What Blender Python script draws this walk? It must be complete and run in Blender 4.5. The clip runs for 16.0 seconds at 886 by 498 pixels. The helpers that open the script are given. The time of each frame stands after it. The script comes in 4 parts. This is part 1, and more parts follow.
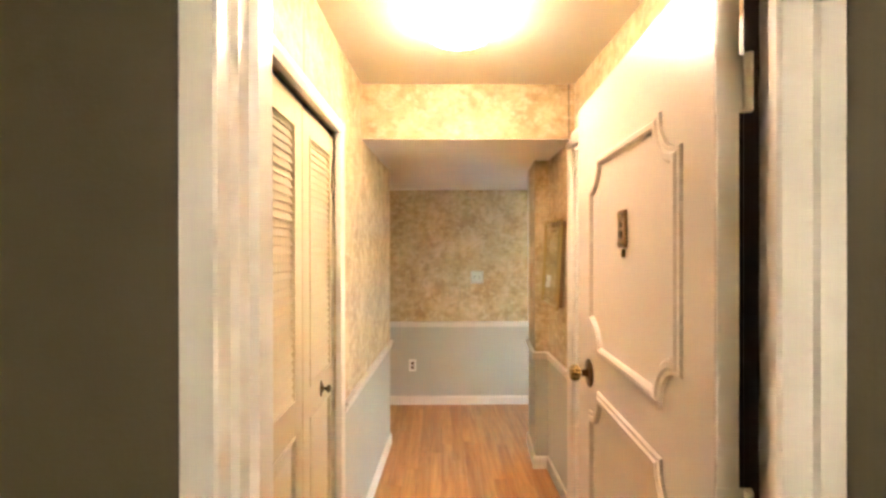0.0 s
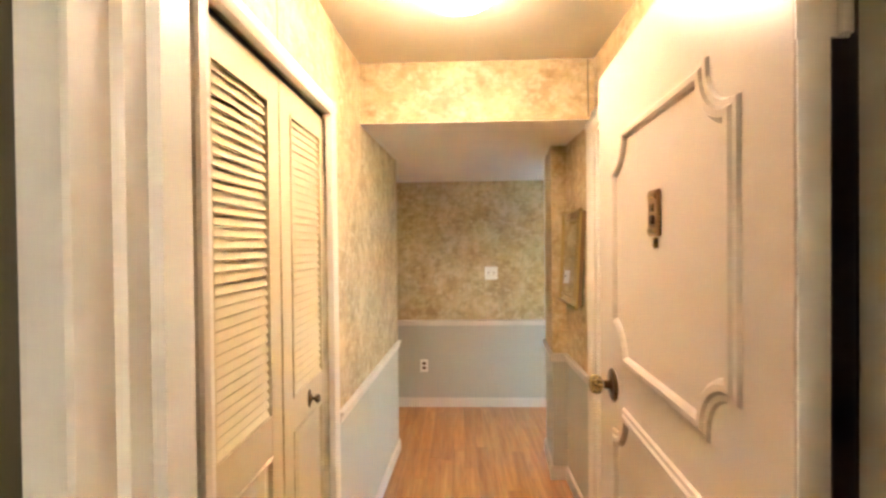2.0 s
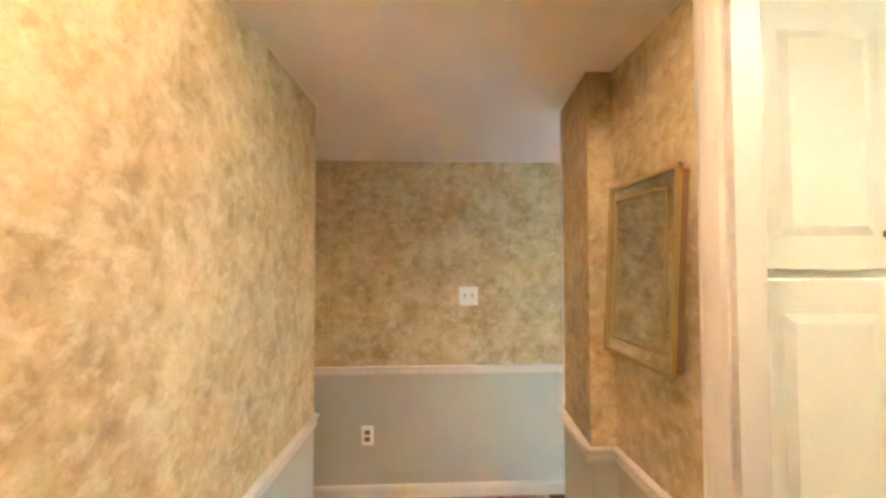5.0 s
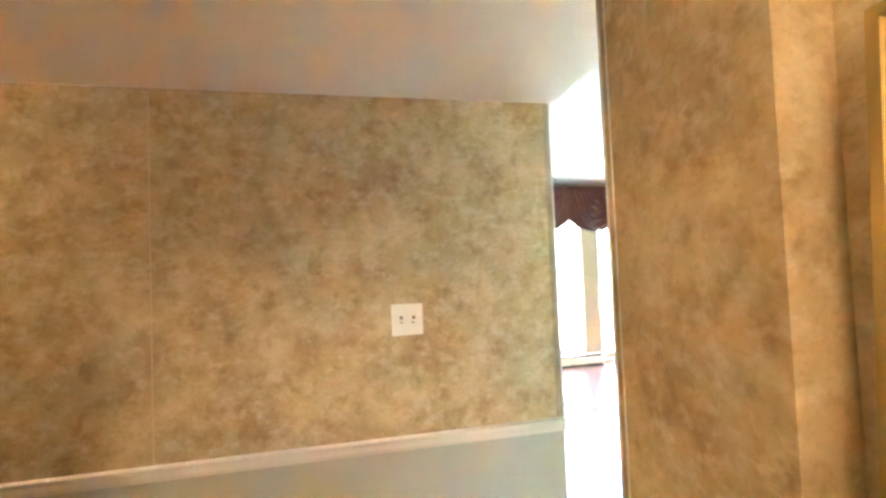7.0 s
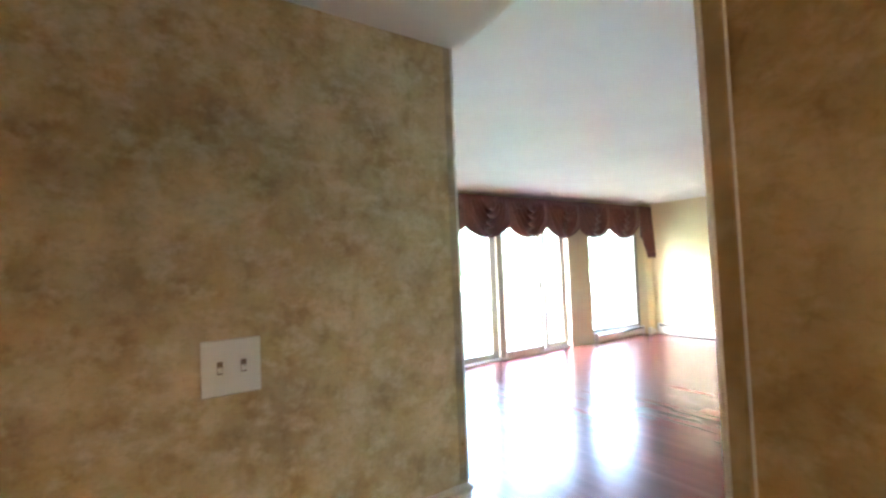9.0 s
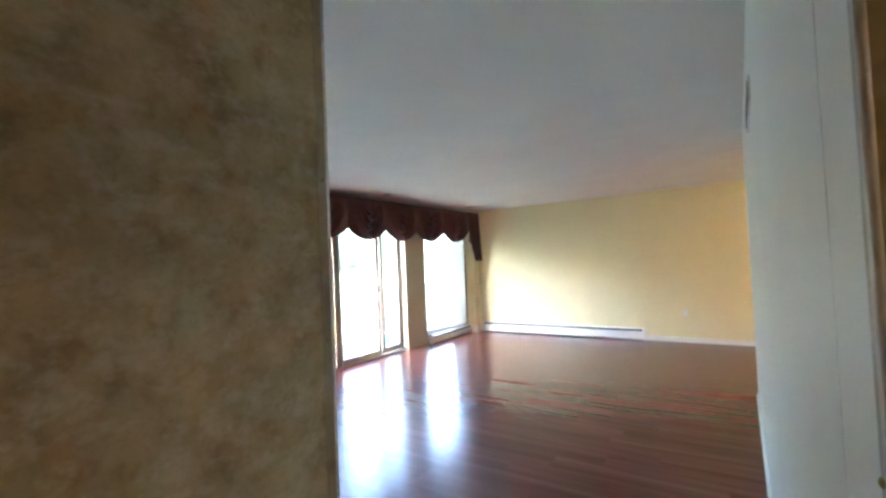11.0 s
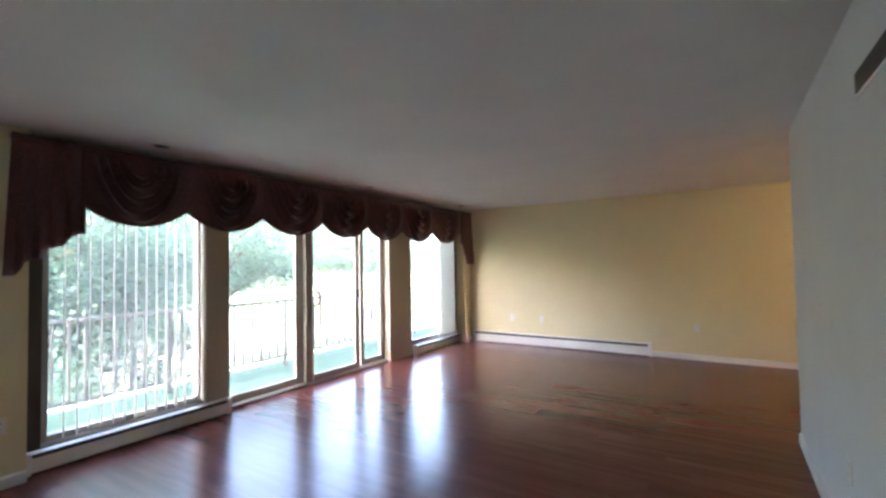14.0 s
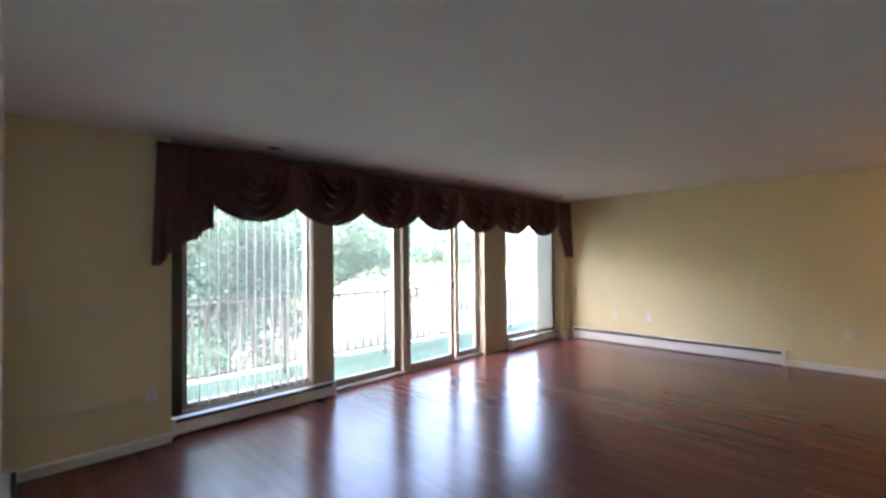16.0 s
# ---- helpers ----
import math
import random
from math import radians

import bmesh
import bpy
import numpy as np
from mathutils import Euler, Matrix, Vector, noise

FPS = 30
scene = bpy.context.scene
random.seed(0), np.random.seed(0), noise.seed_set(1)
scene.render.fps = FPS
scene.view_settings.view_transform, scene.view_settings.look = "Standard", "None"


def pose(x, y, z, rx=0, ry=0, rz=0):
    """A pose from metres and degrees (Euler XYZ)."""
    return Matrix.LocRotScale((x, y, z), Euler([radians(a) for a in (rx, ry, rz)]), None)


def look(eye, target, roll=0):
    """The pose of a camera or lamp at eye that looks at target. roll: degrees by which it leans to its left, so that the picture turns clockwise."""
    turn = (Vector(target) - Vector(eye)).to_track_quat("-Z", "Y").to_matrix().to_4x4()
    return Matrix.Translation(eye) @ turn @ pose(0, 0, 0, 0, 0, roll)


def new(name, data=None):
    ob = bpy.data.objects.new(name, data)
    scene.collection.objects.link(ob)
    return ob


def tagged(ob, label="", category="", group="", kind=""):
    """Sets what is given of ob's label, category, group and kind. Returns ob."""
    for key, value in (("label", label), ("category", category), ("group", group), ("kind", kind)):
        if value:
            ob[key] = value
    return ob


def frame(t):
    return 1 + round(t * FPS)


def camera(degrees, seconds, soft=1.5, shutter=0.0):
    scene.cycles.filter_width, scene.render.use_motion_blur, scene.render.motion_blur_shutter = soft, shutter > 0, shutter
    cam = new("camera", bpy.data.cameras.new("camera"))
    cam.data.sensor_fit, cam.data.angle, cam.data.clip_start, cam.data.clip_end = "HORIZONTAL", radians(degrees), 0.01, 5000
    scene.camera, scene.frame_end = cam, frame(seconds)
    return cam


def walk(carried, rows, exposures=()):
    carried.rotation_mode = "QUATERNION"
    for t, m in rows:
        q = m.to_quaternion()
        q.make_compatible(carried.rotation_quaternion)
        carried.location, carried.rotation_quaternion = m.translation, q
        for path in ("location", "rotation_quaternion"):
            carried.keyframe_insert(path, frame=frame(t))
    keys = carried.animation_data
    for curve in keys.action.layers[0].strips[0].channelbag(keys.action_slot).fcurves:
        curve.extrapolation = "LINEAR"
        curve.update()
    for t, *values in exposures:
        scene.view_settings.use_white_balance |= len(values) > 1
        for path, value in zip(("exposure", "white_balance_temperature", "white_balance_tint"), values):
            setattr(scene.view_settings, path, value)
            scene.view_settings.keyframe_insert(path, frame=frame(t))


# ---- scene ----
cam = camera(90.4, 16.0, soft=2.8)
PATH = [
    (0, (0.157, 0.153, 1.493), (0.173, 2.153, 1.489), -0.1),
    (0.5, (0.164, 0.159, 1.493), (0.166, 2.159, 1.489), -0.1),
    (1, (0.178, 0.186, 1.493), (0.165, 2.186, 1.483), -0.1),
    (1.5, (0.211, 0.256, 1.49), (0.164, 2.255, 1.478), -0.4),
    (2, (0.223, 0.36, 1.481), (0.152, 2.359, 1.459), -0.6),
    (2.5, (0.218, 0.52, 1.477), (0.15, 2.518, 1.45), -0.9),
    (3, (0.198, 0.703, 1.479), (0.143, 2.702, 1.447), -0.9),
    (3.5, (0.198, 0.931, 1.468), (0.163, 2.93, 1.451), -1.1),
    (4, (0.218, 1.147, 1.456), (0.199, 3.147, 1.452), -1.3),
    (4.2, (0.225, 1.232, 1.44), (0.21, 3.232, 1.455), -0.7),
    (6.3, (0.238, 2.367, 1.407), (0.557, 4.34, 1.487), -2.3),
    (6.5, (0.258, 2.469, 1.413), (0.601, 4.438, 1.487), -2.6),
    (7, (0.319, 2.72, 1.411), (0.729, 4.676, 1.483), -2.3),
    (7.5, (0.327, 2.926, 1.410), (0.834, 4.86, 1.465), -1.8),
    (8, (0.342, 3.1, 1.404), (1.014, 4.982, 1.477), -1.5),
    (8.5, (0.357, 3.228, 1.402), (1.254, 5.015, 1.473), -1.6),
    (9, (0.37, 3.32, 1.408), (1.486, 4.978, 1.487), -2.3),
    (9.5, (0.376, 3.398, 1.411), (1.658, 4.931, 1.486), -2.7),
    (10.2, (0.378, 3.487, 1.411), (1.875, 4.811, 1.484), -2.6),
    (12.5, (0.798, 3.854, 1.392), (2.563, 4.792, 1.448), -2.0),
    (13, (0.902, 3.921, 1.391), (2.67, 4.853, 1.456), -1.8),
    (13.5, (0.993, 3.965, 1.391), (2.734, 4.947, 1.466), -1.5),
    (14, (1.071, 3.976, 1.438), (2.751, 5.058, 1.503), -1.0),
    (14.5, (1.109, 3.982, 1.414), (2.715, 5.172, 1.48), -1.4),
    (15, (1.126, 3.991, 1.429), (2.657, 5.277, 1.487), -1.0),
    (15.5, (1.141, 4.012, 1.438), (2.602, 5.377, 1.481), -0.8),
    (16, (1.15, 4.005, 1.448), (2.556, 5.428, 1.484), -0.6),
]
EXPOSURES = [(0, 8.8, 6300, 20), (2.0, 8.68, 6250, 20), (3.0, 8.52, 6200, 22), (4.2, 8.52, 6180, 21), (6.4, 9.0, 6400, 17), (7.5, 8.85, 6400, 17), (9.0, 7.47, 6200, 21), (10.0, 6.78, 6000, 22), (12.5, 5.92, 6050, 26), (14.0, 5.4, 6450, 30), (16.0, 5.28, 6600, 31)]
walk(cam, [(t, look(eye, target, roll)) for t, eye, target, roll in PATH], EXPOSURES)
SKY, LAMP, SUN = 0.15, 0.29, 2.2

# ---- light of the sky ----
world = bpy.data.worlds.new("world")
scene.world = world
world.use_nodes = True
_wn = world.node_tree.nodes
_sky = _wn.new("ShaderNodeTexSky")
_sky.sky_type, _sky.sun_disc = "NISHITA", False
_sky.sun_elevation, _sky.sun_rotation = radians(36), radians(258)
_sky.air_density, _sky.dust_density = 1.0, 5.0
world.node_tree.links.new(_sky.outputs[0], _wn["Background"].inputs[0])
_wn["Background"].inputs[1].default_value = SKY
_sun = bpy.data.lights.new("sun", "SUN")
_sun.energy, _sun.angle, _sun.color = SUN, radians(1.5), (1.0, 0.95, 0.87)
_so = new("sun", _sun)
_so.matrix_world = look((0, 0, 30), (math.cos(radians(12)) * 10, math.sin(radians(12)) * 10, 30 - 10 * math.tan(radians(36))))



# ---- materials ----
class Nodes:
    """A small wrapper round one node material."""

    def __init__(self, name):
        self.mat = bpy.data.materials.new(name)
        self.mat.use_nodes = True
        self.t = self.mat.node_tree
        self.b = self.t.nodes["Principled BSDF"]

    def node(self, kind, **inputs):
        n = self.t.nodes.new(kind)
        for k, v in inputs.items():
            n.inputs[k.replace("_", " ")].default_value = v
        return n

    def link(self, a, b):
        self.t.links.new(a, b)

    def coords(self, scale=(1, 1, 1)):
        g = self.node("ShaderNodeNewGeometry")
        m = self.node("ShaderNodeMapping")
        m.inputs["Scale"].default_value = scale
        self.link(g.outputs["Position"], m.inputs["Vector"])
        return m.outputs[0]

    def noise(self, vec, scale, detail=4.0, rough=0.55, distort=0.0):
        n = self.node("ShaderNodeTexNoise", Scale=scale, Detail=detail, Roughness=rough, Distortion=distort)
        self.link(vec, n.inputs["Vector"])
        return n.outputs["Fac"]

    def ramp(self, fac, stops):
        r = self.node("ShaderNodeValToRGB")
        e = r.color_ramp.elements
        while len(e) < len(stops):
            e.new(0.5)
        for el, (p, c) in zip(e, stops):
            el.position, el.color = p, (*c, 1) if len(c) == 3 else c
        self.link(fac, r.inputs[0])
        return r.outputs[0]

    def mix(self, fac, a, b, blend="MIX"):
        m = self.t.nodes.new("ShaderNodeMix")
        m.data_type, m.blend_type = "RGBA", blend
        for sock, v in ((m.inputs[0], fac), (m.inputs[6], a), (m.inputs[7], b)):
            if isinstance(v, (int, float)):
                sock.default_value = v
            elif isinstance(v, tuple):
                sock.default_value = (*v, 1)
            else:
                self.link(v, sock)
        return m.outputs[2]

    def bump(self, height, strength, distance):
        n = self.node("ShaderNodeBump", Strength=strength, Distance=distance)
        self.link(height, n.inputs["Height"])
        self.link(n.outputs[0], self.b.inputs["Normal"])

    def set(self, rough=0.5, metal=0.0, color=None, spec=None):
        self.b.inputs["Roughness"].default_value = rough
        self.b.inputs["Metallic"].default_value = metal
        if spec is not None:
            self.b.inputs["Specular IOR Level"].default_value = spec
        if isinstance(color, tuple):
            self.b.inputs["Base Color"].default_value = (*color, 1)
        elif color is not None:
            self.link(color, self.b.inputs["Base Color"])
        return self.mat


def paint(name, color, rough=0.5, vary=0.06, grain=0.25, scale=90.0, spec=None):
    """Rolled or brushed paint: faint large unevenness and a fine orange-peel relief."""
    n = Nodes(name)
    v = n.coords()
    dark = tuple(c * (1 - vary) for c in color)
    light = tuple(min(1, c * (1 + vary)) for c in color)
    col = n.ramp(n.noise(v, 1.7, 5), [(0.3, dark), (0.7, light)])
    fine = n.noise(v, scale, 3)
    n.bump(fine, grain, 0.002)
    return n.set(rough, 0, col, spec)


def wallpaper():
    """Sponged, leathery wallpaper: umber clouds over tan, with fine dark and pale flecks."""
    n = Nodes("wallpaper")
    v = n.coords((1, 1, 0.9))
    big = n.ramp(n.noise(v, 5.5, 4, 0.5, 0.15), [(0.34, WP_DARK), (0.5, WP_MID), (0.66, WP_LIGHT)])
    mid = n.ramp(n.noise(v, 16.0, 5, 0.6, 0.25), [(0.34, (0.66, 0.60, 0.53)), (0.47, (0.88, 0.86, 0.83)), (0.60, (1, 1, 1))])
    col = n.mix(0.82, big, mid, "MULTIPLY")
    v2 = n.coords((1.0, 1.0, 1.35))
    pale = n.ramp(n.noise(v2, 21.0, 5, 0.6, 0.1), [(0.48, (0, 0, 0)), (0.70, (0.7, 0.7, 0.7))])
    col = n.mix(pale, col, WP_PALE)
    fleck = n.ramp(n.noise(v2, 60.0, 5, 0.6, 0.6), [(0.36, (0.78, 0.75, 0.71)), (0.50, (1, 1, 1))])
    col = n.mix(0.5, col, fleck, "MULTIPLY")
    n.bump(n.noise(v, 90, 4, 0.6), 0.12, 0.001)
    return n.set(0.5, 0, col, 0.35)


def plank(name, dark, mid, light, along, rough, spread=0.5, coat=0.0, grain=1.0, pore=0.5, edge=0.25):
    """Boards with their grain along x or y; each board has its own tone and cut of the grain."""
    n = Nodes(name)
    info = n.node("ShaderNodeObjectInfo")
    g = n.node("ShaderNodeNewGeometry")
    off = n.node("ShaderNodeCombineXYZ")
    mul = n.node("ShaderNodeMath")
    mul.operation = "MULTIPLY"
    n.link(info.outputs["Random"], mul.inputs[0])
    mul.inputs[1].default_value = 37.0
    n.link(mul.outputs[0], off.inputs[2])
    add = n.node("ShaderNodeVectorMath")
    n.link(g.outputs["Position"], add.inputs[0])
    n.link(off.outputs[0], add.inputs[1])
    m = n.node("ShaderNodeMapping")
    m.inputs["Scale"].default_value = (1.6, 26, 10) if along == "x" else (26, 1.6, 10)
    n.link(add.outputs[0], m.inputs["Vector"])
    fib = n.noise(m.outputs[0], 1.0 * grain, 6, 0.6, 0.6)
    m2 = n.node("ShaderNodeMapping")
    m2.inputs["Scale"].default_value = (7, 160, 10) if along == "x" else (160, 7, 10)
    n.link(add.outputs[0], m2.inputs["Vector"])
    fine = n.noise(m2.outputs[0], 1.0, 3)
    col = n.ramp(fib, [(edge, dark), (0.5, mid), (1 - edge, light)])
    pores = n.ramp(fine, [(0.35, (0.62, 0.6, 0.58)), (0.55, (1, 1, 1))])
    col = n.mix(pore, col, pores, "MULTIPLY")
    tone = n.ramp(info.outputs["Random"], [(0.0, (1 - spread * 0.5,) * 3), (1.0, (1, 1, 1))])
    col = n.mix(1.0, col, tone, "MULTIPLY")
    rr = n.ramp(n.noise(n.coords(), 5.0, 4), [(0.3, (rough * 0.9,) * 3), (0.7, (rough * 1.05,) * 3)])
    n.link(rr, n.b.inputs["Roughness"])
    n.b.inputs["Coat Weight"].default_value = coat
    n.b.inputs["Coat Roughness"].default_value = 0.12
    n.link(col, n.b.inputs["Base Color"])
    return n.mat


def metal(name, color, rough, patina=(0.05, 0.035, 0.02)):
    n = Nodes(name)
    v = n.coords()
    col = n.ramp(n.noise(v, 140, 4), [(0.35, patina), (0.6, color)])
    n.bump(n.noise(v, 300, 2), 0.1, 0.001)
    return n.set(rough, 1.0, col)


def glass(name, tint=(1, 1, 1), rough=0.0):
    """A thin pane: mostly clear, with gloss at a slant and a pale film that paints in glare haze."""
    n = Nodes(name)
    t = n.node("ShaderNodeBsdfTransparent", Color=(*tint, 1))
    gl = n.node("ShaderNodeBsdfGlossy", Roughness=rough)
    lw = n.node("ShaderNodeLayerWeight", Blend=0.5)
    pw = n.node("ShaderNodeMath")
    pw.operation, pw.inputs[1].default_value = "POWER", 5.0
    n.link(lw.outputs["Facing"], pw.inputs[0])
    f = n.node("ShaderNodeMath")
    f.operation, f.inputs[1].default_value, f.inputs[2].default_value = "MULTIPLY_ADD", 0.8, 0.03
    n.link(pw.outputs[0], f.inputs[0])
    mx = n.node("ShaderNodeMixShader")
    n.link(f.outputs[0], mx.inputs[0])
    n.link(t.outputs[0], mx.inputs[1])
    n.link(gl.outputs[0], mx.inputs[2])
    # translucent veil, puts the haze of bright glare into the pane
    veil = n.node("ShaderNodeBsdfTranslucent", Color=(0.9, 0.95, 0.93, 1))
    film = n.ramp(n.noise(n.coords(), 3.0, 5), [(0.3, (0.012, 0.012, 0.012)), (0.7, (0.024, 0.024, 0.024))])
    mx2 = n.node("ShaderNodeMixShader")
    n.link(film, mx2.inputs[0])
    n.link(mx.outputs[0], mx2.inputs[1])
    n.link(veil.outputs[0], mx2.inputs[2])
    n.link(mx2.outputs[0], n.t.nodes["Material Output"].inputs["Surface"])
    return n.mat


WP_DARK, WP_MID, WP_LIGHT, WP_PALE = (0.475, 0.348, 0.183), (0.56, 0.425, 0.232), (0.645, 0.515, 0.30), (0.70, 0.59, 0.385)
M = {}
M["wallpaper"] = wallpaper()
M["wainscot"] = paint("wainscot_paint", (0.47, 0.46, 0.38), 0.45, 0.04, 0.2)
M["trim"] = paint("cream_trim_paint", (0.68, 0.62, 0.53), 0.35, 0.04, 0.12, 60)
M["frame"] = paint("door_frame_paint", (0.72, 0.69, 0.61), 0.38, 0.06, 0.2, 60)
M["door"] = paint("cream_door_paint", (0.56, 0.48, 0.385), 0.3, 0.04, 0.1, 50)
M["louver"] = paint("louver_paint", (0.60, 0.51, 0.33), 0.4, 0.05, 0.12, 60)
M["ceiling"] = paint("ceiling_paint", (0.84, 0.835, 0.82), 0.85, 0.03, 0.3, 120)
M["hall_ceiling"] = paint("cream_hall_ceiling_paint", (0.62, 0.56, 0.44), 0.85, 0.04, 0.3, 120)
M["soffit"] = paint("soffit_paint", (0.84, 0.80, 0.75), 0.7, 0.03, 0.3, 120)
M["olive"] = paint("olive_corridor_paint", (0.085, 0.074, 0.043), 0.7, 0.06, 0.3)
M["yellow"] = paint("yellow_wall_paint", (0.77, 0.68, 0.425), 0.5, 0.03, 0.25)
M["pale"] = paint("pale_wall_paint", (0.76, 0.78, 0.765), 0.45, 0.03, 0.3)
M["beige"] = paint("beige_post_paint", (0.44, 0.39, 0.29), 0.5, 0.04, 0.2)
M["white"] = paint("white_enamel", (0.80, 0.80, 0.77), 0.35, 0.03, 0.1, 60)
M["cabinet"] = paint("cabinet_paint", (0.80, 0.78, 0.66), 0.35, 0.03, 0.1, 60)
M["plate"] = paint("ivory_plastic", (0.82, 0.80, 0.73), 0.3, 0.02, 0.05, 60)
M["grille"] = paint("dull_grille_grey", (0.13, 0.14, 0.13), 0.5)
M["railing"] = paint("grey_railing_paint", (0.09, 0.09, 0.088), 0.5, 0.05, 0.1)
# brown of the bay cladding, also painted shade in the entry hinge gap
M["clad_gap_shade"] = paint("cladding_and_gap_shade", (0.05, 0.036, 0.027), 0.5)
M["plate2"] = paint("yellowed_plastic", (0.80, 0.78, 0.74), 0.4, 0.02, 0.05, 60)
M["seam"] = paint("dark_seam", (0.10, 0.06, 0.03), 0.7)
M["pale_seam"] = paint("pale_seam", (0.60, 0.47, 0.31), 0.6)
# near-black grain that stands in for shade behind the entry door
M["gap_shade"] = plank("gap_shade_brown", (0.012, 0.006, 0.004), (0.022, 0.011, 0.007), (0.035, 0.018, 0.011), "y", 0.4, 0.2)
M["dark"] = paint("dark_slot", (0.02, 0.018, 0.016), 0.6)
M["oak"] = plank("oak_strip", (0.44, 0.175, 0.058), (0.60, 0.275, 0.098), (0.72, 0.385, 0.16), "y", 0.34, 0.4, 0.25, 1.0, 0.4)
M["laminate"] = plank("cherry_laminate", (0.108, 0.032, 0.022), (0.148, 0.046, 0.032), (0.190, 0.064, 0.045), "y", 0.23, 0.26, 0.0, 0.34, 0.0, 0.34)
M["laminate"].node_tree.nodes["Principled BSDF"].inputs["Specular IOR Level"].default_value = 0.30
M["subfloor"] = paint("joint_filler", (0.05, 0.025, 0.012), 0.7)
M["brass"] = metal("aged_brass", (0.42, 0.29, 0.11), 0.3)
M["plaque"] = paint("bronzed_plaque", (0.25, 0.14, 0.056), 0.4, 0.2, 0.3, 80)
M["bronze"] = metal("dark_bronze", (0.16, 0.10, 0.05), 0.35)
M["alu"] = paint("bronze_grey_aluminium", (0.33, 0.31, 0.26), 0.4, 0.03, 0.05)
M["glass"] = glass("window_glass", (0.93, 0.97, 0.955))
M["green"] = paint("green_balcony_carpet", (0.013, 0.053, 0.031), 0.95, 0.12, 0.8, 300)
M["asphalt"] = paint("asphalt", (0.09, 0.088, 0.085), 0.9, 0.15, 0.5, 40)
M["bark"] = paint("bark", (0.10, 0.075, 0.05), 0.9, 0.3, 0.8, 30)
_lf = Nodes("leaf")
_lc = _lf.ramp(_lf.noise(_lf.coords(), 2.5, 4), [(0.3, (0.075, 0.14, 0.102)), (0.7, (0.12, 0.195, 0.145))])
_lf.set(0.4, 0, _lc)
_lt = _lf.node("ShaderNodeBsdfTranslucent", Color=(0.15, 0.26, 0.185, 1))
_lm = _lf.node("ShaderNodeMixShader", Fac=0.5)
_lf.link(_lf.b.outputs[0], _lm.inputs[1])
_lf.link(_lt.outputs[0], _lm.inputs[2])
_lf.link(_lm.outputs[0], _lf.t.nodes["Material Output"].inputs["Surface"])
M["leaf"] = _lf.mat
_l2 = Nodes("lit_glass_warm")
_l2.b.inputs["Emission Color"].default_value = (1.0, 0.70, 0.34, 1)
_l2.b.inputs["Emission Strength"].default_value = 0.5
M["lit2"] = _l2.set(0.4, 0, (0.9, 0.85, 0.75))
_l4 = Nodes("lit_glass_cool")
_l4.b.inputs["Emission Color"].default_value = (1.0, 0.97, 0.72, 1)
_l4.b.inputs["Emission Strength"].default_value = 0.14
M["lit4"] = _l4.set(0.4, 0, (0.9, 0.9, 0.85))
_l5 = Nodes("lit_glass_amber")
_l5.b.inputs["Emission Color"].default_value = (1.0, 0.72, 0.38, 1)
_l5.b.inputs["Emission Strength"].default_value = 0.12
M["lit5"] = _l5.set(0.4, 0, (0.9, 0.88, 0.8))
_l3 = Nodes("lit_glass_dim")
_l3.b.inputs["Emission Color"].default_value = (1.0, 0.85, 0.6, 1)
_l3.b.inputs["Emission Strength"].default_value = 0.48
M["lit3"] = _l3.set(0.4, 0, (0.9, 0.85, 0.75))
M["grass"] = paint("lawn", (0.075, 0.112, 0.045), 0.9, 0.3, 0.5, 3)


# ---- shaping ----
def quad_box(bm, x0, y0, z0, x1, y1, z1, mat=0):
    vs = [bm.verts.new(p) for p in ((x0, y0, z0), (x1, y0, z0), (x1, y1, z0), (x0, y1, z0), (x0, y0, z1), (x1, y0, z1), (x1, y1, z1), (x0, y1, z1))]
    for f in ((0, 3, 2, 1), (4, 5, 6, 7), (0, 1, 5, 4), (1, 2, 6, 5), (2, 3, 7, 6), (3, 0, 4, 7)):
        bm.faces.new([vs[i] for i in f]).material_index = mat
    return vs


def prism(bm, pts, z0, z1, mat=0):
    """An upright prism on a counter-clockwise outline."""
    lo = [bm.verts.new((x, y, z0)) for x, y in pts]
    hi = [bm.verts.new((x, y, z1)) for x, y in pts]
    n = len(pts)
    bm.faces.new(lo[::-1]).material_index = mat
    bm.faces.new(hi).material_index = mat
    for i in range(n):
        bm.faces.new((lo[i], lo[(i + 1) % n], hi[(i + 1) % n], hi[i])).material_index = mat


def rounded(x0, y0, z0, x1, y1, z1, r=0.004, seg=2):
    """A box with rounded edges."""
    bm = bmesh.new()
    quad_box(bm, x0, y0, z0, x1, y1, z1)
    r = min(r, 0.45 * min(x1 - x0, y1 - y0, z1 - z0))
    bmesh.ops.bevel(bm, geom=bm.edges[:], offset=r, segments=seg, affect="EDGES", profile=0.5)
    return bm


def boxes(*rows):
    bm = bmesh.new()
    for r in rows:
        quad_box(bm, *r)
    return bm


def profile(pts, start, end, side):
    """A moulding: the outline pts (out, up) is swept from start to end; 'out' points along side."""
    bm = bmesh.new()
    s, a, b = Vector(side), Vector(start), Vector(end)
    rings = [[bm.verts.new(p + s * u + Vector((0, 0, v))) for u, v in pts] for p in (a, b)]
    n = len(pts)
    for i in range(n):
        bm.faces.new((rings[0][i], rings[0][(i + 1) % n], rings[1][(i + 1) % n], rings[1][i]))
    bm.faces.new(rings[0][::-1])
    bm.faces.new(rings[1])
    bmesh.ops.recalc_face_normals(bm, faces=bm.faces[:])
    return bm


